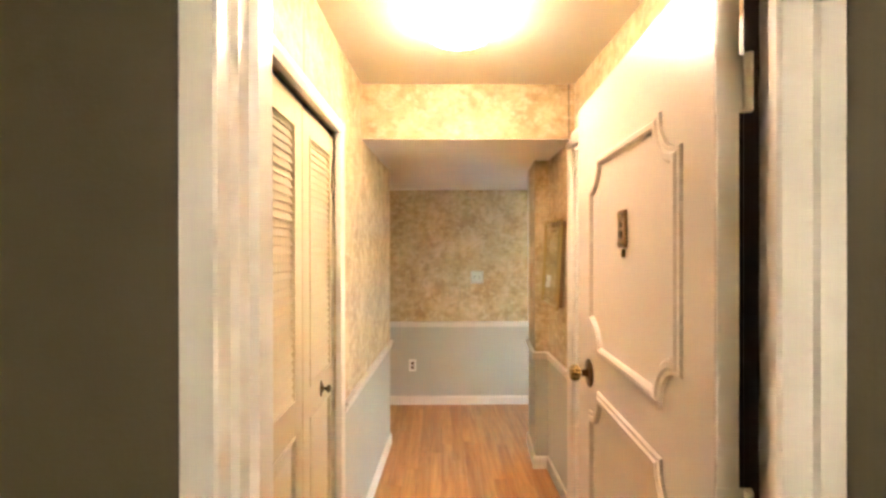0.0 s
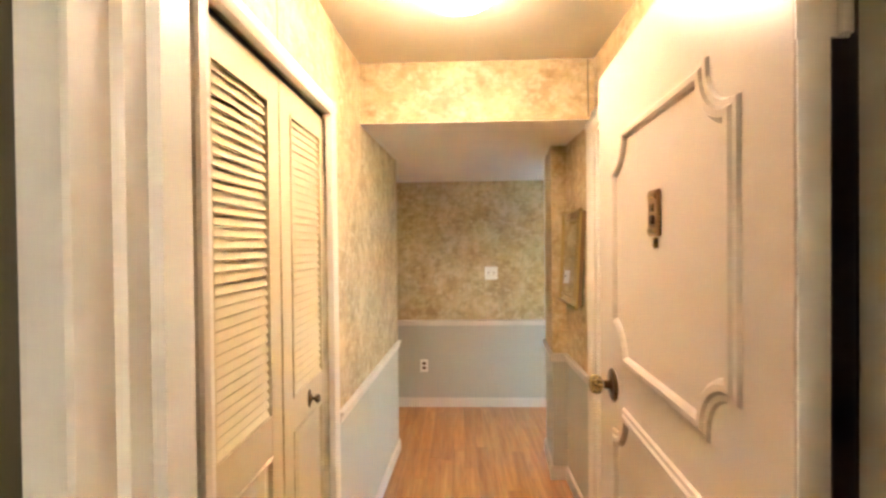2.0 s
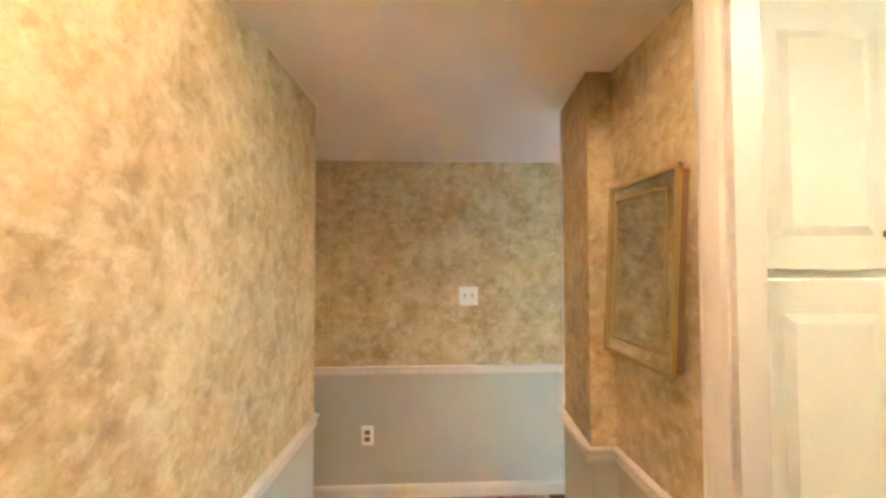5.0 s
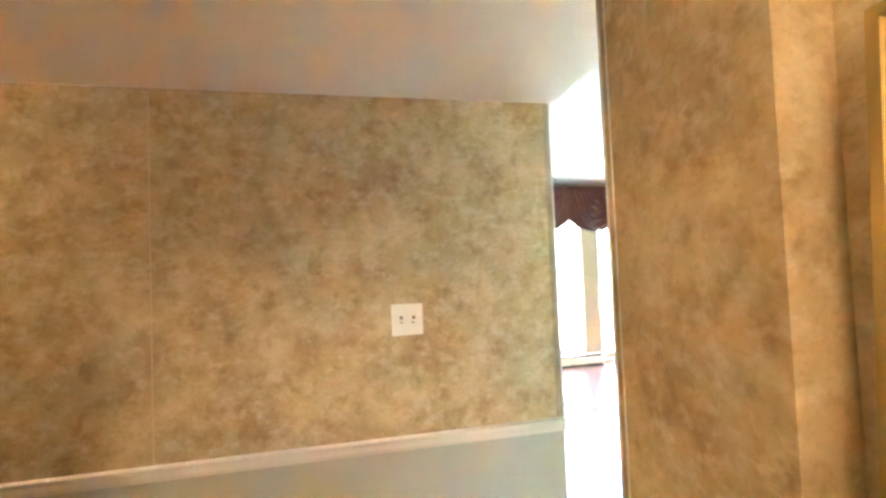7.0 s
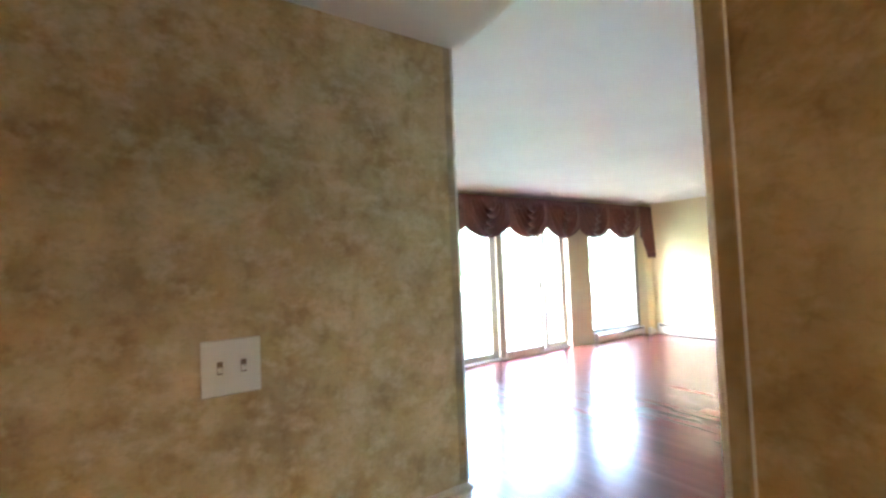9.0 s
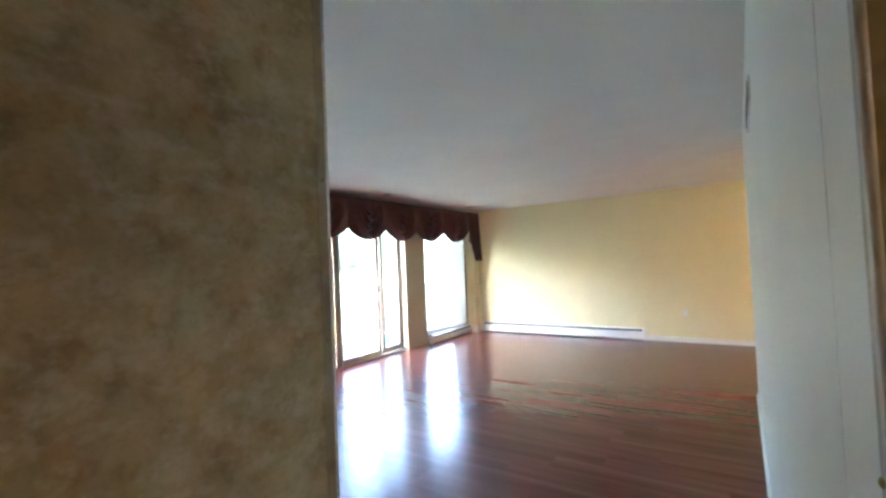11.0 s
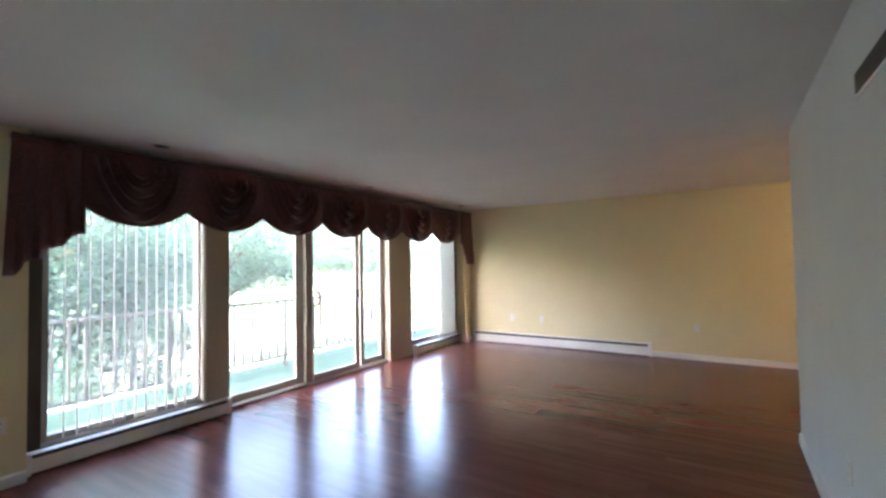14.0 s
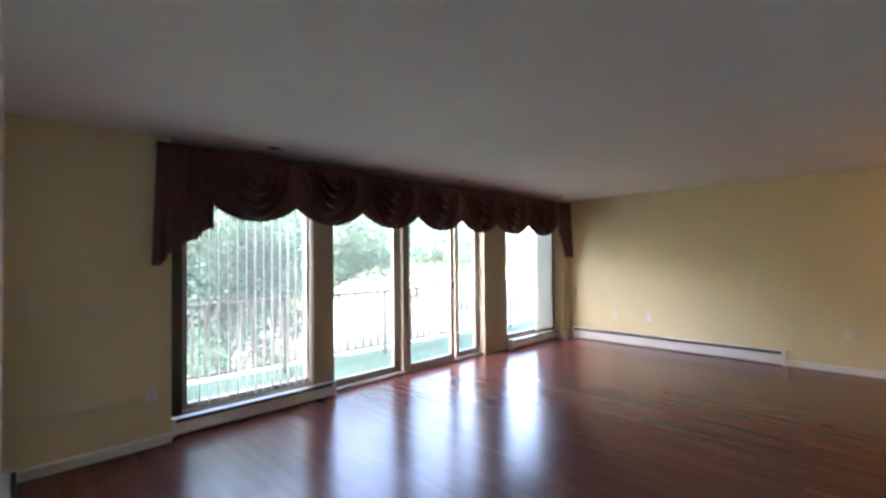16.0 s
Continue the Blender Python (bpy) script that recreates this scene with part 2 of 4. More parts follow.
def turned(pts, seg=24, axis="z"):
    """A turned solid from a profile of (radius, height)."""
    bm = bmesh.new()
    rings = []
    for r, h in pts:
        ring = []
        for i in range(seg):
            a = 2 * math.pi * i / seg
            p = (r * math.cos(a), r * math.sin(a), h)
            if axis == "x":
                p = (h, r * math.cos(a), r * math.sin(a))
            elif axis == "y":
                p = (r * math.sin(a), h, r * math.cos(a))
            ring.append(bm.verts.new(p))
        rings.append(ring)
    for a, b in zip(rings, rings[1:]):
        for i in range(seg):
            bm.faces.new((a[i], a[(i + 1) % seg], b[(i + 1) % seg], b[i]))
    bm.faces.new(rings[0][::-1])
    bm.faces.new(rings[-1])
    bmesh.ops.recalc_face_normals(bm, faces=bm.faces[:])
    return bm


def part(name, bm, material, parent=None, label="", smooth=False, at=None):
    """Links a bmesh as one mesh object, under a thing or a part where one is given."""
    me = bpy.data.meshes.new(name)
    bm.to_mesh(me)
    bm.free()
    for m in material if isinstance(material, (list, tuple)) else (material,):
        me.materials.append(m)
    if smooth:
        me.shade_smooth()
    ob = new(name, me)
    if at is not None:
        ob.matrix_basis = at
    if parent is not None:
        ob.parent = parent
    if label:
        tagged(ob, label)
    return ob


def thing(name, at, label, category, group="", kind=""):
    ob = new(name)
    ob.empty_display_size = 0.1
    ob.matrix_basis = at
    return tagged(ob, label, category, group, kind)


def structure(name, bm, material, label, category):
    return tagged(part(name, bm, material), label, category, kind="structure")


# ---- the plan ----
FAR = 4.36          # hall's end wall
GREY = 3.535        # long pale wall of the living room
WX = 1.125          # left wall of the living room
RX = 8.30           # right wall of the living room
YW = 8.04           # face of the window wall
WIN = 8.26          # inner face of window frames
HC, SOF, LC = 2.385, 2.085, 2.425
RAIL = 0.79
RY = 1.4            # back wall of the side space

wp2 = [M["wallpaper"], M["wainscot"]]


def papered(bm, pts, z1=None):
    """A wall with paint under the chair rail and paper above it."""
    prism(bm, pts, 0, RAIL - 0.03, 1)
    prism(bm, pts, RAIL - 0.03, z1 or HC + 0.1, 0)


# hall, left side
bm = bmesh.new()
papered(bm, [(-0.41, 0.95), (-0.29, 0.95), (-0.29, 1.205), (-0.41, 1.205)])
structure("wall_hall_left_near", bm, wp2, "narrow papered wall beside the closet doors", "wall")
bm = bmesh.new()
papered(bm, [(-0.41, 2.150), (-0.283, 2.150), (-0.222, 3.52), (-0.41, 3.52)])
structure("wall_hall_left", bm, wp2, "tan sponged wallpaper over pale painted wainscot", "wall")
bm = bmesh.new()
prism(bm, [(-0.41, 1.205), (-0.29, 1.205), (-0.283, 2.150), (-0.41, 2.150)], 2.02, HC + 0.1)
structure("wall_hall_left_header", bm, wp2, "papered wall over the closet doors", "wall")
bm = bmesh.new()
papered(bm, [(-2.3, 3.40), (-0.412, 3.40), (-0.412, 3.52), (-2.3, 3.52)])
structure("wall_hall_side", bm, wp2, "papered wall of the cross hall", "wall")
bm = bmesh.new()
papered(bm, [(-2.42, 3.40), (-2.302, 3.40), (-2.302, 4.48), (-2.42, 4.48)])
structure("wall_hall_west", bm, wp2, "papered end wall of the cross hall", "wall")
bm = bmesh.new()
papered(bm, [(-2.3, FAR), (WX, FAR), (WX, FAR + 0.12), (-2.3, FAR + 0.12)], LC + 0.1)
structure("wall_hall_end", bm, wp2, "tan sponged wallpaper over grey-green wainscot", "wall")
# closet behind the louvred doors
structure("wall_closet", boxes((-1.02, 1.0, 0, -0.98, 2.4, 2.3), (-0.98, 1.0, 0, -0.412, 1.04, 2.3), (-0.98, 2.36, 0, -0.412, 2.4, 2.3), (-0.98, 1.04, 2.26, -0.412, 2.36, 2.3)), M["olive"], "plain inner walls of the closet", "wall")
# hall, right side
bm = bmesh.new()
papered(bm, [(0.895, 2.57), (0.962, 2.57), (0.962, 3.13), (0.895, 3.13)])
structure("wall_hall_right", bm, wp2, "tan sponged wallpaper over grey-green wainscot", "wall")
bm = bmesh.new()
papered(bm, [(0.895, 0.95), (0.962, 0.95), (0.962, 1.72), (0.895, 1.72)])
structure("wall_hall_right_near", bm, wp2, "papered wall behind the open entry door", "wall")
structure("wall_hall_right_header", boxes((0.895, 1.72, 2.05, 0.962, 2.57, HC + 0.1)), M["wallpaper"], "papered wall over the kitchen doorway", "wall")
bm = bmesh.new()
papered(bm, [(0.805, 3.132), (1.018, 3.132), (1.018, GREY), (0.842, GREY)], LC + 0.1)
for f in bm.faces:
    f.normal_update()
    if f.normal.y > 0.9:
        f.material_index = 2
structure("wall_hall_jog", bm, wp2 + [M["pale"]], "papered wall end that stands proud of the hall wall", "wall")
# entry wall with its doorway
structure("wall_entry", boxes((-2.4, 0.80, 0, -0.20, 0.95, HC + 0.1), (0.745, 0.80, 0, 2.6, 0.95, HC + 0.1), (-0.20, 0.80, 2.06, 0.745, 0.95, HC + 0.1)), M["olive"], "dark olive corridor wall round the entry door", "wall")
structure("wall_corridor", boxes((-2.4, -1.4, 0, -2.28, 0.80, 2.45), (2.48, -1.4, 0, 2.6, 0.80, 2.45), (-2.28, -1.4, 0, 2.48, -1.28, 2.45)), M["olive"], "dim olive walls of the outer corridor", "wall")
structure("ceiling_corridor", boxes((-2.28, -1.28, HC, 2.48, 0.80, HC + 0.06)), M["ceiling"], "plain corridor ceiling", "ceiling")
# side room seen through the doorway
structure("wall_pantry", boxes((0.964, 0.952, 0, 2.3, 1.0, 2.4), (2.3, 0.952, 0, 2.36, 3.41, 2.4)), M["cabinet"], "cream painted kitchen wall", "wall")
structure("ceiling_pantry", boxes((0.964, 0.952, HC, 2.3, 3.41, HC + 0.05)), M["ceiling"], "plain kitchen ceiling", "ceiling")
# ceilings
structure("ceiling_hall", boxes((-0.29, 0.95, HC, 0.895, 2.55, HC + 0.06)), M["hall_ceiling"], "cream hall ceiling under a dome light", "ceiling")
bm = bmesh.new()
quad_box(bm, -0.40, 2.552, SOF, 1.0, 3.50, LC + 0.04)
bm.faces.ensure_lookup_table()
for f in bm.faces:
    f.normal_update()
    if f.normal.y < -0.9:
        f.material_index = 1
sl = quad_box(bm, -2.3, 3.50, SOF, 1.14, 4.352, LC + 0.04)
sl[2].co.z = sl[3].co.z = SOF - 0.038
structure("ceiling_soffit", bm, [M["soffit"], M["wallpaper"]], "lowered plaster soffit with a papered front", "ceiling")
structure("ceiling_living", boxes((0.86, RY, LC + 0.045, RX + 0.1, YW + 0.3, LC + 0.12), (0.98, GREY, LC, RX, YW + 0.2, LC + 0.045), (5.45, RY, LC, RX, GREY, LC + 0.045)), M["ceiling"], "flat white living room ceiling", "ceiling")
# living room walls
structure("wall_living_left", boxes((WX - 0.12, FAR + 0.122, 0, WX, YW, LC + 0.1)), M["pale"], "pale grey side wall", "wall")
structure("wall_grey", boxes((1.02, GREY - 0.12, 0, 5.45, GREY, LC + 0.1), (5.33, RY, 0, 5.45, GREY - 0.12, LC + 0.1)), M["pale"], "long pale grey wall with an air vent", "wall")
structure("wall_right", boxes((RX, RY - 0.1, 0, RX + 0.12, YW + 0.3, LC + 0.1)), M["yellow"], "warm yellow painted wall", "wall")
structure("wall_back", boxes((5.33, RY - 0.12, 0, RX, RY, LC + 0.1)), M["yellow"], "yellow wall of the side space", "wall")
# window wall: side pieces, posts, lintel
structure("wall_window", boxes((WX, YW, 0, 2.08, YW + 0.32, LC + 0.1), (8.10, YW, 0, RX, YW + 0.32, LC + 0.1), (2.08, WIN - 0.05, 2.16, 8.10, WIN + 0.12, LC + 0.1)), M["yellow"], "yellow wall round the window bay", "wall")
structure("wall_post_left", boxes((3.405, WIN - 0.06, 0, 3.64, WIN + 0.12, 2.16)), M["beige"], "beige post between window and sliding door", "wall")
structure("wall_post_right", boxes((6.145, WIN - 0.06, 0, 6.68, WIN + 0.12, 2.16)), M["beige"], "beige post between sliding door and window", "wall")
# floors
structure("floor_hall", boxes((-2.3, 0.80, -0.06, 1.0, FAR, -0.006)), M["subfloor"], "honey oak strip floor", "floor")
structure("floor_living", boxes((1.0, GREY, -0.06, RX, WIN + 0.12, -0.006), (5.45, RY, -0.06, RX, GREY, -0.006)), M["subfloor"], "glossy dark cherry laminate floor", "floor")
structure("floor_corridor", boxes((-2.4, -1.4, -0.06, 2.6, 0.80, -0.002)), M["olive"], "dim corridor floor", "floor")
structure("floor_pantry", boxes((1.0, 0.95, -0.06, 2.36, 3.41, -0.002)), M["oak"], "kitchen floor", "floor")


# ---- hall: mouldings ----
RAIL_PROFILE = [(0, -0.05), (0.010, -0.05), (0.014, -0.038), (0.014, -0.018), (0.024, -0.010), (0.026, -0.002), (0.022, 0.0), (0, 0.0)]
BASE_PROFILE = [(0, 0), (0.014, 0), (0.014, 0.062), (0.010, 0.074), (0.005, 0.080), (0, 0.080)]


def rail(name, a, b, side, label="cream painted chair rail"):
    structure(name, profile(RAIL_PROFILE, (*a, RAIL), (*b, RAIL), side), M["trim"], label, "trim")


def base(name, a, b, side, mat="trim"):
    structure(name, profile(BASE_PROFILE, (*a, 0), (*b, 0), side), M[mat], "white painted baseboard", "baseboard")


for name, fn in (("trim_rail", rail), ("baseboard", base)):
    fn(name + "_left", (-0.281, 2.153), (-0.222, 3.52), (1, 0, 0))
    fn(name + "_left_end", (-0.222, 3.52), (-2.3, 3.52), (0, 1, 0))
    fn(name + "_end", (-2.3, FAR), (WX, FAR), (0, -1, 0))
    fn(name + "_right", (0.895, 2.655), (0.895, 3.132), (-1, 0, 0))
    fn(name + "_jog", (0.895, 3.132), (0.785, 3.132), (0, -1, 0))
    fn(name + "_right_end", (0.805, 3.132), (0.842, GREY), (-1, 0, 0))
base("baseboard_grey", (0.842, GREY), (5.462, GREY), (0, 1, 0), "white")
base("baseboard_grey_side", (5.45, GREY), (5.45, RY), (1, 0, 0), "white")
base("baseboard_right", (RX, RY), (RX, 4.98), (-1, 0, 0), "white")
base("baseboard_window_left", (WX, YW), (2.08, YW), (0, -1, 0), "white")
base("baseboard_window_right", (8.10, YW), (RX, YW), (0, -1, 0), "white")
base("baseboard_living_left", (WX, FAR + 0.02), (WX, 5.18), (1, 0, 0), "white")
base("baseboard_living_corner", (WX, 7.78), (WX, YW), (1, 0, 0), "white")


def corner_guard(x, y, sx, sy, z0, z1, w=0.028):
    """A clear plastic angle on a papered outer corner: two flanges and a few nails."""
    g = thing("corner_guard", pose(x, y, z0), "clear plastic corner guard on a papered corner", "corner guard", "corner guards")
    t = 0.0018
    h = z1 - z0
    part("flange", boxes((min(-sx * t, sx * w), min(0, -sy * t), 0, max(-sx * t, sx * w), max(0, -sy * t), h)), M["plastic"], g)
    part("flange", boxes((min(0, -sx * t), min(0, sy * w), 0, max(0, -sx * t), max(0, sy * w), h)), M["plastic"], g)
    # edge and nose are plain white, painting in the glint of clear plastic
    part("edge", boxes((-sx * 0.0045 if sx > 0 else -0.001, min(sy * w, sy * (w + 0.0025)), 0, 0.001 if sx > 0 else 0.0045, max(sy * w, sy * (w + 0.0025)), h)), M["glint_white"], g, "pale bright plastic edge")
    part("nose", turned([(0.0035, 0.0), (0.0035, h)], 8), M["glint_white"], g, "pale bright plastic nose", True)
    for z in (0.10, 0.45, 0.80, 1.15):
        part("nail", turned([(0.004, 0.0), (0.0035, -sy * 0.002), (0.001, -sy * 0.003)], 8, "y"), M["brass"], g, "", True, pose(sx * 0.016, -sy * t, z))
    return g


_n = Nodes("clear_plastic")
_n.set(0.05, 0, (0.72, 0.66, 0.52), 0.6)
_n.b.inputs["Alpha"].default_value = 0.22
M["plastic"] = _n.mat
# white standing in for light caught along the guard's clear rims
_n = Nodes("glint_white")
_n.set(0.15, 0, (0.88, 0.87, 0.84), 0.8)
M["glint_white"] = _n.mat
corner_guard(WX, FAR, -1, 1, 0.80, SOF - 0.012)
corner_guard(0.842, GREY, 1, -1, 0.80, SOF - 0.012, 0.024)

# seams of the paper and an old cord
structure("trim_seam_left", boxes((-0.2905, 1.60, 2.06, -0.2860, 1.603, HC)), M["seam"], "open dark wallpaper seam", "trim")
structure("trim_seam_end", boxes((-0.34, FAR - 0.0012, RAIL, -0.336, FAR + 0.01, SOF - 0.03)), M["pale_seam"], "pale wallpaper seam", "trim")
structure("trim_cord", boxes((0.862, 2.545, 2.10, 0.866, 2.549, HC)), M["seam"], "thin dark cord in the wall corner", "trim")

# added dark panel; its colour puts shade into the gap behind the door
structure("wall_behind_door", boxes((0.878, 0.976, 0.01, 0.8935, 1.62, 2.04)), M["gap_shade"], "dark walnut panel behind the open door", "wall")

# ---- entry doorway ----
frame_thing = thing("door_frame", pose(0, 0, 0), "cream painted entry door frame with a stepped jamb", "door frame", kind="structure")


LEFT_JAMB = [(-0.213, 0.780), (-0.208, 0.775), (-0.162, 0.775), (-0.158, 0.780), (-0.158, 0.806), (-0.174, 0.814), (-0.174, 0.852), (-0.164, 0.860), (-0.164, 0.898), (-0.150, 0.904), (-0.150, 0.966), (-0.155, 0.972), (-0.213, 0.972)]
RIGHT_JAMB = [(0.742, 0.972), (0.726, 0.972), (0.726, 0.802), (0.646, 0.800), (0.640, 0.795), (0.640, 0.780), (0.645, 0.775), (0.668, 0.775), (0.672, 0.784), (0.696, 0.784), (0.700, 0.775), (0.736, 0.775), (0.742, 0.780)]
for pts in (LEFT_JAMB, RIGHT_JAMB):
    bm = bmesh.new()
    prism(bm, pts, 0, 2.06)
    bmesh.ops.recalc_face_normals(bm, faces=bm.faces[:])
    part("jamb", bm, M["frame"], frame_thing)
bm = boxes((-0.213, 0.775, 2.06, 0.742, 0.972, 2.11))
part("head", bm, M["frame"], frame_thing)
# dark strip painted for the shade of the open hinge gap
part("gap_shade_strip", boxes((0.7235, 0.931, 0.0, 0.7258, 0.968, 2.055)), M["clad_gap_shade"], frame_thing, "dark brown strip standing in for shade in the hinge gap")

# ---- entry door, standing open along the hall ----
DX0, DX1, DY0, DY1, DH = 0.643, 0.685, 0.925, 1.845, 2.02
entry = thing("entry_door", pose(DX0, DY0, 0, 0, 0, -3.05), "open cream entry door with shaped panel mouldings", "door")


def moulding_path(path, w=0.020, h=0.012, closed=True):
    """A half-round bead along a path of (y, z) on the door's face, standing out to -x."""
    bm = bmesh.new()
    n = len(path)
    sec = [(-w, 0.0), (-w * 0.85, h * 0.55), (-w * 0.35, h * 0.6), (-w * 0.1, h), (w * 0.5, h), (w * 0.85, h * 0.5), (w, 0.0)]
    rings = []
    for i in range(n):
        a = Vector(path[i - 1] if closed or i else path[i])
        b = Vector(path[(i + 1) % n] if closed or i < n - 1 else path[i])
        here = Vector(path[i])
        d1, d2 = (here - a), (b - here)
        d1 = d1.normalized() if d1.length > 1e-6 else d2.normalized()
        d2 = d2.normalized() if d2.length > 1e-6 else d1
        nrm = Vector((-(d1 + d2).y, (d1 + d2).x)).normalized()
        k = 1 / max(0.5, nrm.dot(Vector((-d1.y, d1.x))))
        rings.append([bm.verts.new((-q, here.x + nrm.x * u * k, here.y + nrm.y * u * k)) for u, q in sec])
    m = len(sec)
    for i in range(n if closed else n - 1):
        a, b = rings[i], rings[(i + 1) % n]
        for j in range(m - 1):
            bm.faces.new((a[j], a[j + 1], b[j + 1], b[j]))
    bmesh.ops.recalc_face_normals(bm, faces=bm.faces[:])
    return bm


def arc(cx, cz, r, a0, a1, steps=7):
    return [(cx + r * math.cos(radians(a0 + (a1 - a0) * i / steps)), cz + r * math.sin(radians(a0 + (a1 - a0) * i / steps))) for i in range(steps + 1)]


def shaped_panel(y0, y1, z0, z1, r):
    """A panel outline whose corners are scooped: small quarter rounds bitten out of each corner."""
    pts = []
    pts += [(y0 + r + 0.02, z0), (y1 - r - 0.02, z0)]
    pts += arc(y1, z0, r, 180, 90)[0:]
    pts += arc(y1, z1, r, 270, 180)
    pts += [(y1 - r - 0.02, z1), (y0 + r + 0.02, z1)]
    pts += arc(y0, z1, r, 0, -90)
    pts += arc(y0, z0, r, 90, 0)
    return pts


DW = DY1 - DY0
part("leaf", rounded(0, 0, 0.012, DX1 - DX0, DW, DH, 0.003), M["door"], entry)
part("moulding", moulding_path(shaped_panel(0.132, 0.745, 1.152, 1.778, 0.092)), M["door"], entry)
part("moulding", moulding_path(shaped_panel(0.132, 0.745, 0.24, 1.002, 0.092)), M["door"], entry)
part("edge_band", boxes((0.002, -0.0025, 0.014, DX1 - DX0 - 0.002, -0.0002, DH - 0.002)), M["frame"], entry, "pale painted hinge edge")
# knob
KY, KZ = 0.768, 1.055
part("rose", turned([(0.048, 0), (0.050, -0.003), (0.044, -0.008), (0.030, -0.010), (0.013, -0.013), (0.012, -0.034)], 28, "x"), M["bronze"], entry, "round dark bronze rose", True, pose(0, KY, KZ))


def fluted_knob():
    """A brass knob with a fluted waist band."""
    bm = bmesh.new()
    prof = [(0.011, -0.030), (0.021, -0.035), (0.027, -0.042), (0.029, -0.052), (0.027, -0.062), (0.020, -0.069), (0.008, -0.072)]
    seg, rings = 48, []
    for k, (r, h) in enumerate(prof):
        ring = []
        for i in range(seg):
            a = 2 * math.pi * i / seg
            q = r * (1 - (0.10 if i % 4 in (0, 1) and 1 < k < 5 else 0.0))
            ring.append(bm.verts.new((h, q * math.cos(a), q * math.sin(a))))
        rings.append(ring)
    for a, c in zip(rings, rings[1:]):
        for i in range(seg):
            bm.faces.new((a[i], a[(i + 1) % seg], c[(i + 1) % seg], c[i]))
    bm.faces.new(rings[0][::-1])
    bm.faces.new(rings[-1])
    bmesh.ops.recalc_face_normals(bm, faces=bm.faces[:])
    return bm


part("knob", fluted_knob(), M["brass"], entry, "fluted aged-brass knob", False, pose(0, KY, KZ))
# name plate with a small knocker
knock = part("name_plate", rounded(-0.010, -0.027, -0.052, 0, 0.027, 0.052, 0.004), M["plaque"], entry, "aged brass door plate", False, pose(0, 1.362 - DY0, 1.545))
part("label_bar", rounded(-0.0125, -0.021, 0.030, -0.009, 0.021, 0.044, 0.002), M["brass"], knock, "worn pale brass bar")
part("badge", rounded(-0.013, -0.011, 0.004, -0.009, 0.009, 0.020, 0.002), M["bronze"], knock, "dark square badge")
part("badge", rounded(-0.014, -0.014, -0.025, -0.009, 0.010, -0.005, 0.002), M["bronze"], knock, "dark square badge")
part("foot_bar", rounded(-0.013, -0.022, -0.046, -0.009, 0.022, -0.034, 0.002), M["brass"], knock, "worn brass strip")
part("pendant", turned([(0.003, 0.012), (0.0055, 0.008), (0.006, -0.006), (0.004, -0.012)], 12), M["brass"], knock, "small hanging brass tag", True, pose(-0.005, -0.006, -0.066))
# hinges
for z in (0.25, 1.02, 1.78):
    hg = part("hinge", turned([(0.0075, -0.05), (0.0075, -0.0175), (0.0065, -0.017), (0.0065, -0.0155), (0.0075, -0.015), (0.0075, 0.0165), (0.0065, 0.017), (0.0065, 0.018), (0.0075, 0.0185), (0.0075, 0.05)], 12), M["frame"], entry, "cream-painted barrel hinge", False, pose(0.05, -0.012, z))
    part("hinge_leaf", boxes((-0.05, -0.001, -0.05, 0.012, 0.002, 0.05)), M["frame"], hg, "", False, pose(0, 0.010, 0))

# ---- louvred closet ----
CX = -0.318
closet_trim = thing("closet_frame", pose(0, 0, 0), "rounded cream casing round the closet opening", "door frame", kind="structure")
CAS = [(-0.02, 0.0), (0.004, 0.0), (0.010, 0.012), (0.013, 0.028), (0.010, 0.045), (0.004, 0.052), (-0.02, 0.052)]


def upright_casing(x, y, z0, z1, sy, parent, sx=1):
    bm = bmesh.new()
    pts = [(x + sx * u, y + sy * v) for u, v in CAS]
    if sx * sy < 0:
        pts = pts[::-1]
    prism(bm, pts, z0, z1)
    bmesh.ops.recalc_face_normals(bm, faces=bm.faces[:])
    return part("casing", bm, M["trim"], parent)


upright_casing(-0.281, 2.100, 0, 2.057, 1, closet_trim)
upright_casing(-0.286, 1.245, 0, 2.057, -1, closet_trim)
part("casing", profile([(-0.02, 0), (0.004, 0), (0.012, 0.02), (0.012, 0.035), (0.004, 0.052), (-0.02, 0.052)], (-0.285, 1.193, 2.005), (-0.281, 2.152, 2.005), (1, 0, 0)), M["trim"], closet_trim)
part("track", boxes((-0.37, 1.207, 1.997, -0.33, 2.148, 2.018)), M["dark"], closet_trim, "dark folding-door track")
SLAT = rounded(-0.019, -0.152, -0.003, 0.019, 0.152, 0.003, 0.0025, 1)
slat_mesh = bpy.data.meshes.new("slat")
SLAT.to_mesh(slat_mesh)
SLAT.free()
slat_mesh.materials.append(M["louver"])


